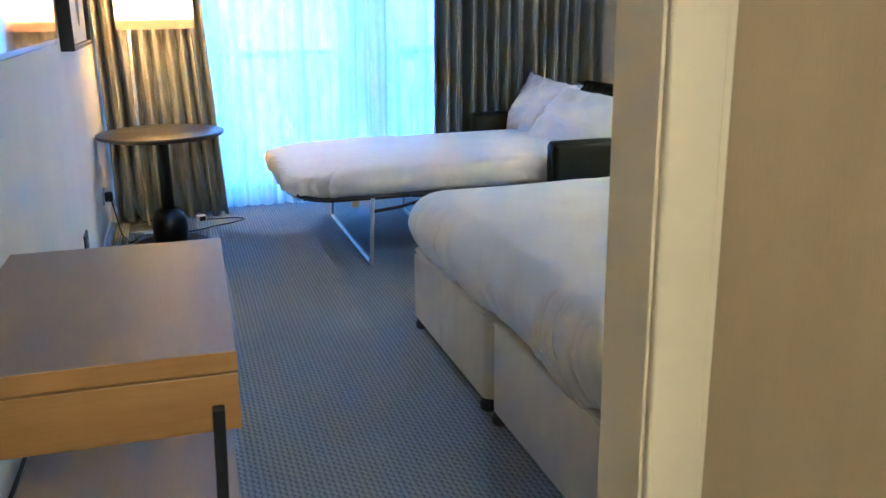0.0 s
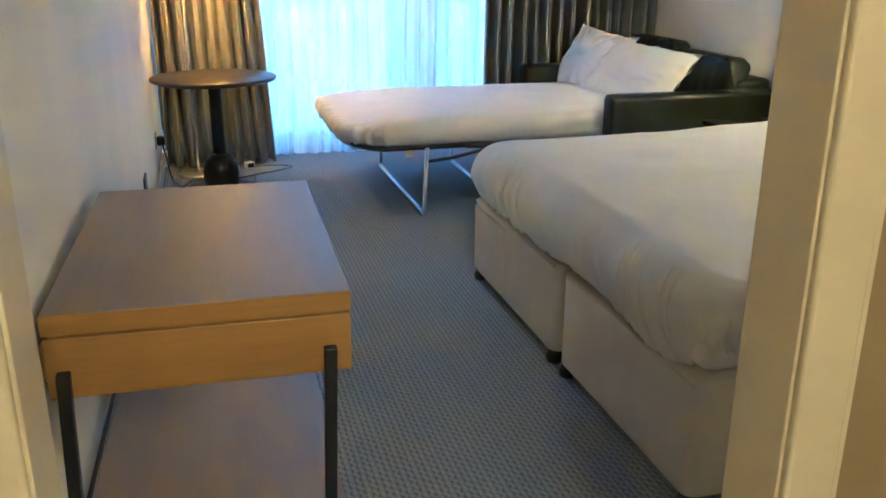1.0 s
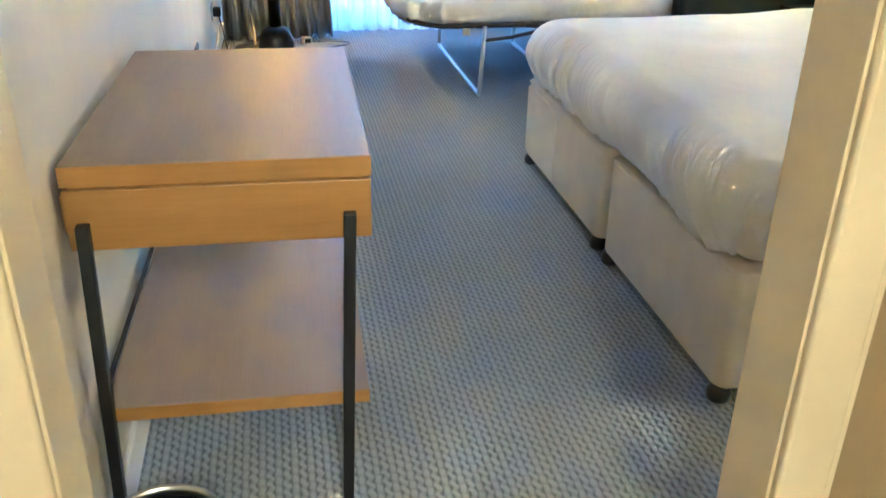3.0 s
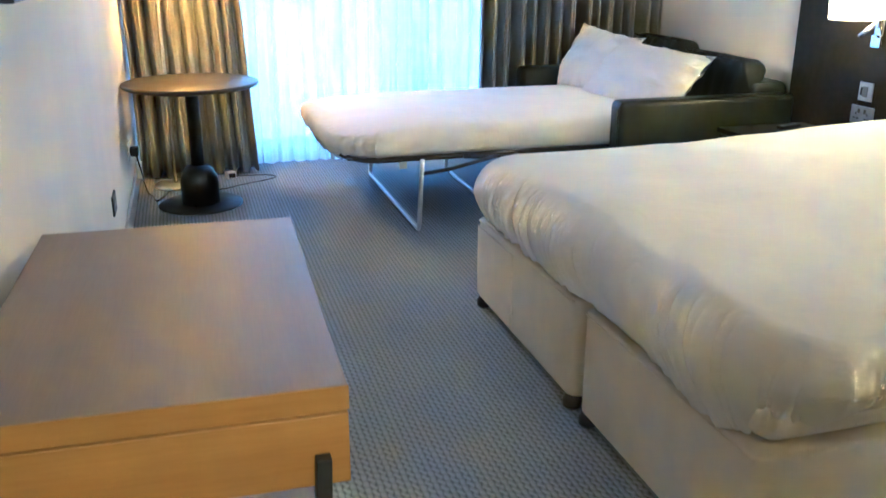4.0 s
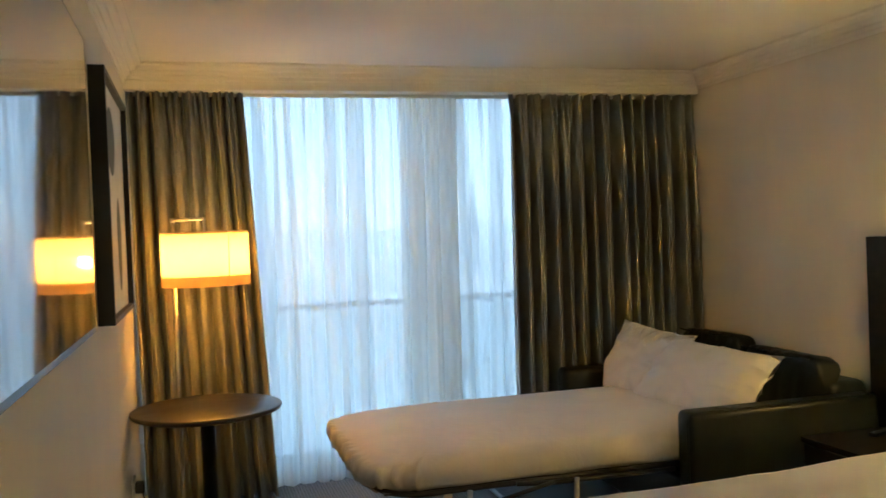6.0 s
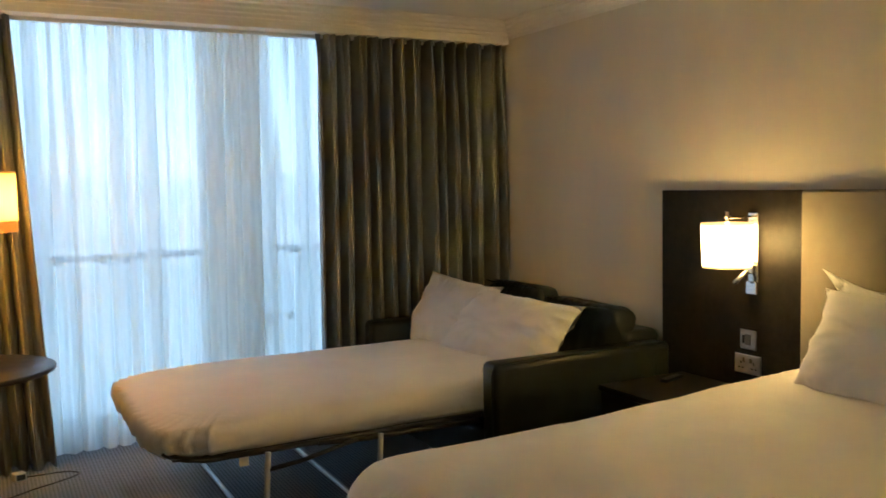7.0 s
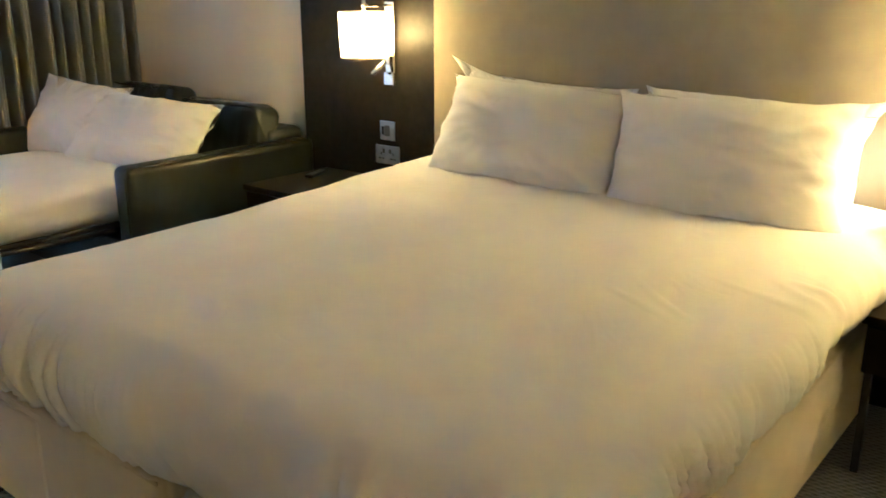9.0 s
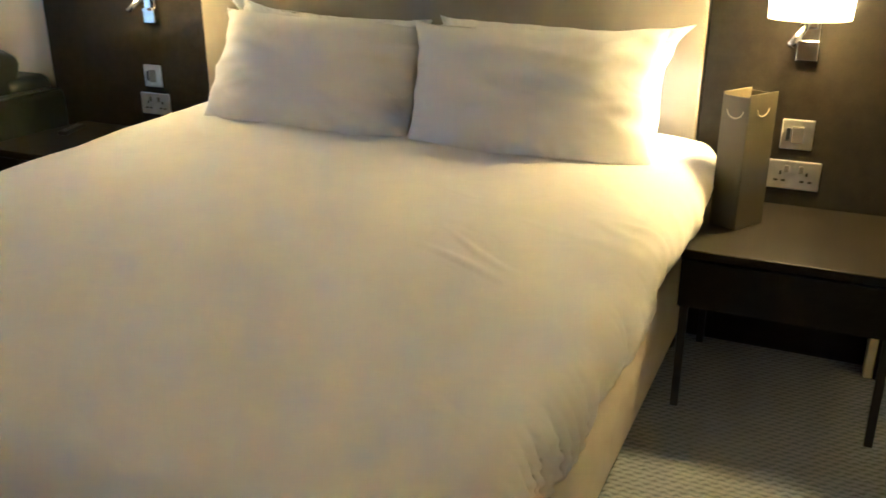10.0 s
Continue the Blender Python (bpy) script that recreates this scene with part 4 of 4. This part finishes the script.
def mattress_mesh():
    b2 = bmesh.new()
    lev = [(0.10, 0.012), (0.03, 0.0), (0.0, 0.03), (-0.012, 0.075), (0.0, 0.12), (0.03, 0.146), (0.075, 0.155), (0.16, 0.160), (0.30, 0.164), (0.48, 0.165), (0.56, 0.165)]
    n = 200
    rings = []
    for i, (ins, h) in enumerate(lev):
        ring = []
        for j in range(n):
            a = j / n
            rr = max(0.05, 0.23 - ins * 0.4)
            x, y = rounded_rim(MX0 + ins, MX1 - ins, MY0 + ins, MY1 - ins, min(rr, 0.23), a)
            foot = math.exp(-((x - MX0) / 0.35) ** 2)
            side = 1.0 if i < 6 else 0.4
            wob = 0.007 * side * noise.noise(Vector((x * 6, y * 6, h * 20)))
            cr = 0.028 * foot * math.sin(j * 1.9 + 3 * noise.noise(Vector((x * 9, y * 9, 1)))) * (1 if 1 < i < 6 else 0.25)
            sag = -0.026 * math.exp(-((x - MX0) / 0.24) ** 2) * (1 if i > 4 else 0)
            dx, dy = x - (MX0 + MX1) / 2, y - (MY0 + MY1) / 2
            l = math.hypot(dx, dy)
            ring.append(b2.verts.new((x + dx / l * (wob + cr), y + dy / l * (wob + cr), MZ0 + h - 0.012 + sag + 0.005 * fbm(x * 2.5, y * 2.5, 4) * (0.3 if i <= 5 else (1 if i < 9 else 0)))))
        rings.append(ring)
    for a, b in zip(rings, rings[1:]):
        for j in range(n):
            b2.faces.new((a[j], a[(j + 1) % n], b[(j + 1) % n], b[j]))
    b2.faces.new(rings[0][::-1])
    b2.faces.new(rings[-1])
    bmesh.ops.translate(b2, vec=(-SX0, -SY0, 0), verts=b2.verts)
    return b2


part("mattress", mattress_mesh(), SHEET, sofa, "thin mattress in a white fitted sheet", True)


def local(pts):
    return [(x - SX0, y - SY0, z) for x, y, z in pts]


FY0, FY1, FX, FZ = 5.03, 6.31, 1.08, 0.385
loop = [(2.6, FY0, FZ), (1.25, FY0, FZ)]
loop += [(FX + 0.17 - 0.17 * math.sin(t), FY0 + 0.17 - 0.17 * math.cos(t), FZ + 0.012 * t) for t in (math.pi / 2 * i / 8 for i in range(1, 9))]
loop += [(FX + 0.17 - 0.17 * math.cos(t), FY1 - 0.17 + 0.17 * math.sin(t), FZ + 0.02 - 0.012 * t) for t in (math.pi / 2 * i / 8 for i in range(0, 9))]
loop += [(2.6, FY1, FZ)]
part("side_rail", tube(bmesh.new(), local(loop), 0.013), DARKTUBE, sofa, "dark tube frame", True)
part("foot_bar", tube(bmesh.new(), local([(1.10, 5.2, 0.37), (1.04, 5.25, 0.405), (1.03, 5.4, 0.425), (1.03, 5.95, 0.425), (1.04, 6.1, 0.405), (1.10, 6.15, 0.37)]), 0.010), GREYTUBE, sofa, "silver tube", True)
part("cross_wire", tube(bmesh.new(), local([(1.55, FY0, FZ), (1.55, FY1, FZ)]), 0.009), DARKTUBE, sofa, smooth=True)
part("webbing", B((1.10 - SX0, FY0 + 0.03 - SY0, 0.388), (2.55 - SX0, FY1 - 0.03 - SY0, 0.396)), DARKTUBE, sofa, "dark woven support cloth")
part("tag", B((1.36 - SX0, FY0 - 0.004 - SY0, 0.335), (1.40 - SX0, FY0 - 0.001 - SY0, 0.385)), CREAM, sofa, "small cloth tag")


def u_leg(x, top):
    return tube(bmesh.new(), local([(top, 5.0, FZ), (x, 5.0, 0.03), (x, 5.012, 0.013), (x, 5.05, 0.012), (x, 6.20, 0.012), (x, 6.235, 0.013), (x, 6.245, 0.03), (top, 6.245, FZ)]), 0.0125)


part("leg", u_leg(1.455, 1.475), GREYTUBE, sofa, "silver tube leg frame", True)
part("leg", u_leg(1.97, 1.99), GREYTUBE, sofa, "silver tube leg frame", True)
for yy in (5.0, 6.245):
    part("brace", tube(bmesh.new(), local([(1.472, yy, 0.31), (1.62, yy, 0.325), (1.88, yy, 0.378)]), 0.010), DARKTUBE, sofa, smooth=True)
    part("brace", tube(bmesh.new(), local([(1.70, yy + 0.01, 0.385), (1.86, yy + 0.01, 0.372), (2.5, yy + 0.01, 0.365)]), 0.011), DARKTUBE, sofa, smooth=True)

pillow(leaning(2.94, 6.09, 0.700, 31, 8, 4), 0.70, 0.46, 0.17, 52, "white pillow at the head of the sofa bed", "pillows on the sofa bed")
pillow(leaning(2.97, 5.500, 0.680, 39, 8, 2), 0.92, 0.44, 0.19, 61, "white pillow overlapping another on the sofa bed", "pillows on the sofa bed")

# ---- console table and bin ----
dk = thing("console_table", (0.014, 1.890, 0), "oak console table with a lower shelf and black metal legs", "console table", turn=-1.5)
DW, DL = 0.518, 0.825
dtop = part("top", B((0, 0, 0.785), (DW, DL, 0.823), 0.002), [OAKSHEEN], dk, "brown oak veneer top, coloured greyer for its sheen")
part("top_edge", B((0.0, -0.002, 0.786), (DW + 0.001, 0.0, 0.8222)), OAK, dtop, "golden oak edge band")
part("shadow_gap", B((0.010, 0.008, 0.779), (DW - 0.010, DL - 0.008, 0.785)), OAK, dk)
part("drawer_box", B((0, 0.0, 0.668), (DW, DL, 0.7792), 0.002), OAK, dk, "golden oak drawer box")
dshelf = part("shelf", B((0.004, 0.0, 0.306), (DW - 0.012, DL, 0.336), 0.002), OAKSHEEN, dk, "oak veneer shelf")
part("shelf_edge", B((0.004, -0.002, 0.307), (DW - 0.012, 0.0, 0.3352)), OAK, dshelf, "golden oak edge band")
for lx in (0.018, DW - 0.050):
    lb = B((lx, -0.024, 0), (lx + 0.022, -0.0022, 0.722), 0.002)
    for v in lb.verts:
        v.co.x -= 0.026 * (0.722 - v.co.z) / 0.722
    part("leg", lb, BLACKMETAL, dk, "black square metal leg, slightly askew")
part("wall_batten", B((-0.012, 0.03, 0.69), (-0.0005, DL - 0.03, 0.76)), OAK, dk)
part("rail", B((-0.006, 0.02, 0.337), (0.003, DL - 0.02, 0.345), 0.001), BLACKMETAL, dshelf, "thin black metal rail")

bn = thing("waste_bin", (0.143, 1.612, 0), "black metal waste bin with a steel rim, beside the console table", "waste bin")
part("body", lathe(bmesh.new(), [(0.0, 0.0), (0.088, 0.0), (0.090, 0.004), (0.108, 0.262), (0.1065, 0.262)], 48), BLACKGLOSS, bn, smooth=True)
part("liner", lathe(bmesh.new(), [(0.1062, 0.262), (0.087, 0.008), (0.0, 0.008)], 48), LINER, bn, "matt black inside", True)
part("rim", lathe(bmesh.new(), [(0.1085, 0.250), (0.112, 0.252), (0.1125, 0.276), (0.110, 0.282), (0.103, 0.281), (0.101, 0.272), (0.1045, 0.262)], 48), STEEL, bn, "bright steel rim band", True)

# ---- television and picture ----
tv = thing("television", (0, 2.425, 1.308), "large black flat television on the wall, switched off", "television")
casing = part("casing", B((0.070, 0, -0.004), (0.098, 1.315, 0.752), 0.003), BLACKGLOSS, tv)
part("screen", B((0.0975, 0.012, 0.014), (0.1, 1.303, 0.742)), SCREEN, casing, "dark mirror-like screen")
part("rear_housing", B((0.004, 0.006, 0.075), (0.070, 1.28, 0.745), 0.012, 3), LINER, tv)
part("wall_bracket", B((0.0, 0.45, 0.20), (0.018, 0.86, 0.55), 0.003), BLACKMETAL, tv)

pc = thing("picture", (0.0, 4.728, 1.235), "framed abstract print in a deep black frame, on the wall", "picture")
PW, PH = 1.01, 0.955
for lo, hi in (((0.0, 0, 0), (0.06, 0.022, PH)), ((0.0, PW - 0.022, 0), (0.06, PW, PH)), ((0.0, 0.022, 0), (0.06, PW - 0.022, 0.022)), ((0.0, 0.022, PH - 0.022), (0.06, PW - 0.022, PH))):
    part("frame", B(lo, hi, 0.002), BLACKMETAL, pc, "black frame bar")
prt = part("print", B((0.005, 0.0225, 0.0225), (0.036, PW - 0.0225, PH - 0.0225)), PAPER, pc, "pale paper with grey shapes")


def blob(cy, cz, ry, rz, x=0.0372):
    b2 = bmesh.new()
    b2.faces.new([b2.verts.new((x, cy + ry * math.cos(t) * (1 + 0.06 * math.sin(3 * t)), cz + rz * math.sin(t))) for t in (2 * math.pi * i / 40 for i in range(40))])
    return b2


part("shape", blob(0.40, 0.72, 0.17, 0.14), INK, prt, "grey-green painted oval")
part("shape", blob(0.62, 0.30, 0.10, 0.20), INK, prt, "grey-green painted oval")

# ---- round table and floor lamp ----
tb = thing("pedestal_table", (0.375, 5.86, 0), "round dark pedestal table with a black metal foot, before the curtain", "table")
part("tabletop", lathe(bmesh.new(), [(0, 0.676), (0.345, 0.676), (0.365, 0.684), (0.371, 0.694), (0.369, 0.703), (0.362, 0.706), (0, 0.706)], 72), TABLETOP, tb, "brown-black round top", True)
part("pedestal", lathe(bmesh.new(), [(0, 0.20), (0.036, 0.20), (0.036, 0.66), (0.11, 0.668), (0.11, 0.6755), (0, 0.6755)], 32), BLACKMETAL, tb, smooth=True)
part("sleeve", lathe(bmesh.new(), [(0, 0.012), (0.106, 0.012), (0.106, 0.13), (0.100, 0.17), (0.085, 0.205), (0.062, 0.228), (0.036, 0.238), (0.0, 0.238)], 40), BLACKGLOSS, tb, "rounded black weight cover", True)
part("base_disc", lathe(bmesh.new(), [(0, 0), (0.236, 0), (0.238, 0.006), (0.230, 0.012), (0, 0.014)], 64), BLACKMETAL, tb, smooth=True)

fl = thing("floor_lamp", (0.235, 6.33, 0), "lit floor lamp with a cream drum shade, behind the round table", "floor lamp")
part("base", lathe(bmesh.new(), [(0, 0), (0.13, 0), (0.132, 0.008), (0.12, 0.018), (0.02, 0.024), (0, 0.024)], 48), STEEL, fl, smooth=True)
part("pole", tube(bmesh.new(), [(0, 0, 0.02), (0, 0, 1.66)], 0.010, 14), STEEL, fl, smooth=True)
br = bmesh.new()
box(br, (-0.012, -0.012, 1.648), (0.012, 0.012, 1.672), 0.002)
tube(br, [(0, 0, 1.66), (0.167, -0.13, 1.66)], 0.009, 12)
part("arm", br, STEEL, fl)
part("stem", tube(bmesh.new(), [(0.167, -0.13, 1.668), (0.167, -0.13, 1.49)], 0.008, 12), STEEL, fl, smooth=True)
SH = (0.167, -0.13)
drum = part("shade", lathe(bmesh.new(), [(0.232, 1.300), (0.232, 1.588), (0.2295, 1.588), (0.2295, 1.300), (0.232, 1.300)], 64, SH), SHADE, fl, "glowing cream cloth drum", True)
part("shade_seam", tube(bmesh.new(), [(SH[0] + 0.233 * math.cos(-1.05), SH[1] + 0.233 * math.sin(-1.05), z) for z in (1.301, 1.587)], 0.0025, 6), CREAM, drum)
for k in range(3):
    t = 2.1 * k
    part("shade_spoke", tube(bmesh.new(), [(SH[0], SH[1], 1.555), (SH[0] + 0.23 * math.cos(t), SH[1] + 0.23 * math.sin(t), 1.565)], 0.003, 6), STEEL, drum)
# unseen lid added to keep a hot spot off curtain and ceiling
part("added_uplight_lid", lathe(bmesh.new(), [(0.0, 1.574), (0.229, 1.574), (0.229, 1.577), (0.0, 1.577)], 48, SH), CUTTOP, drum, "unseen pale cloth disc added to weaken the light upwards", True)
part("diffuser_disc", lathe(bmesh.new(), [(0.0, 1.352), (0.229, 1.352), (0.229, 1.355), (0.0, 1.355)], 48, SH), SHADE, drum, "pale cloth disc closing the shade below", True)

# ---- cables, plugs and sockets by the window ----


def cable(name, pts, r, mat, label):
    b2 = bmesh.new()
    out = []
    n = len(pts)
    for i in range(n - 1):
        p = [Vector(pts[max(0, min(n - 1, i + k))]) for k in (-1, 0, 1, 2)]
        for s in range(8):
            t = s / 8
            out.append(0.5 * ((2 * p[1]) + (p[2] - p[0]) * t + (2 * p[0] - 5 * p[1] + 4 * p[2] - p[3]) * t * t + (3 * p[1] - p[0] - 3 * p[2] + p[3]) * t ** 3))
    out.append(Vector(pts[-1]))
    return tagged(link(name, tube(b2, out, r, 8), mat, True), label, "cable")


cable("cable", [(0.03, 6.10, 0.28), (0.05, 6.13, 0.15), (0.07, 6.16, 0.02), (0.10, 6.10, 0.006), (0.13, 5.98, 0.005), (0.20, 6.2, 0.005), (0.22, 6.33, 0.006)], 0.004, BLACKGLOSS, "black lamp cable from the wall socket to the floor lamp")
cable("cable", [(0.58, 6.44, 0.012), (0.68, 6.46, 0.004), (0.80, 6.45, 0.004), (0.86, 6.38, 0.004), (0.76, 6.30, 0.004), (0.64, 6.24, 0.004), (0.52, 6.16, 0.004), (0.40, 6.14, 0.004)], 0.0035, BLACKGLOSS, "thin black cable lying on the carpet by the curtain")
ad = thing("plug_adapter", (0.575, 6.43, 0), "small white plug adapter lying on the carpet", "plug adapter", turn=20)
part("case", B((-0.03, -0.025, 0), (0.03, 0.025, 0.045), 0.006, 3), WHITEPLASTIC, ad)
part("face", B((-0.022, -0.0265, 0.008), (0.022, -0.0245, 0.038), 0.001), BLACKGLOSS, ad)


def wall_socket(y, z, label, plug):
    s = thing("wall_socket", (0, y, z), label, "power socket")
    part("plate", B((0, -0.072, -0.043), (0.009, 0.072, 0.043), 0.003), BLACKMETAL if not plug else STEEL, s)
    part("slot", B((0.0085, -0.03, -0.012), (0.0105, 0.03, 0.012)), BLACKGLOSS, s)
    if plug:
        part("plug", B((0.009, -0.03, -0.03), (0.055, 0.022, 0.026), 0.010, 3), BLACKGLOSS, s, "black mains plug")
    return s


wall_socket(4.72, 0.345, "dark double socket low on the pale wall", False)
wall_socket(5.98, 0.31, "steel socket with a black plug, by the curtain", True)
wp = thing("plug_in_charger", (0.02, 6.18, 0.10), "white plug-in charger hanging by the skirting board", "charger")
part("case", B((0.0, -0.03, 0.0), (0.035, 0.03, 0.10), 0.008, 3), WHITEPLASTIC, wp)
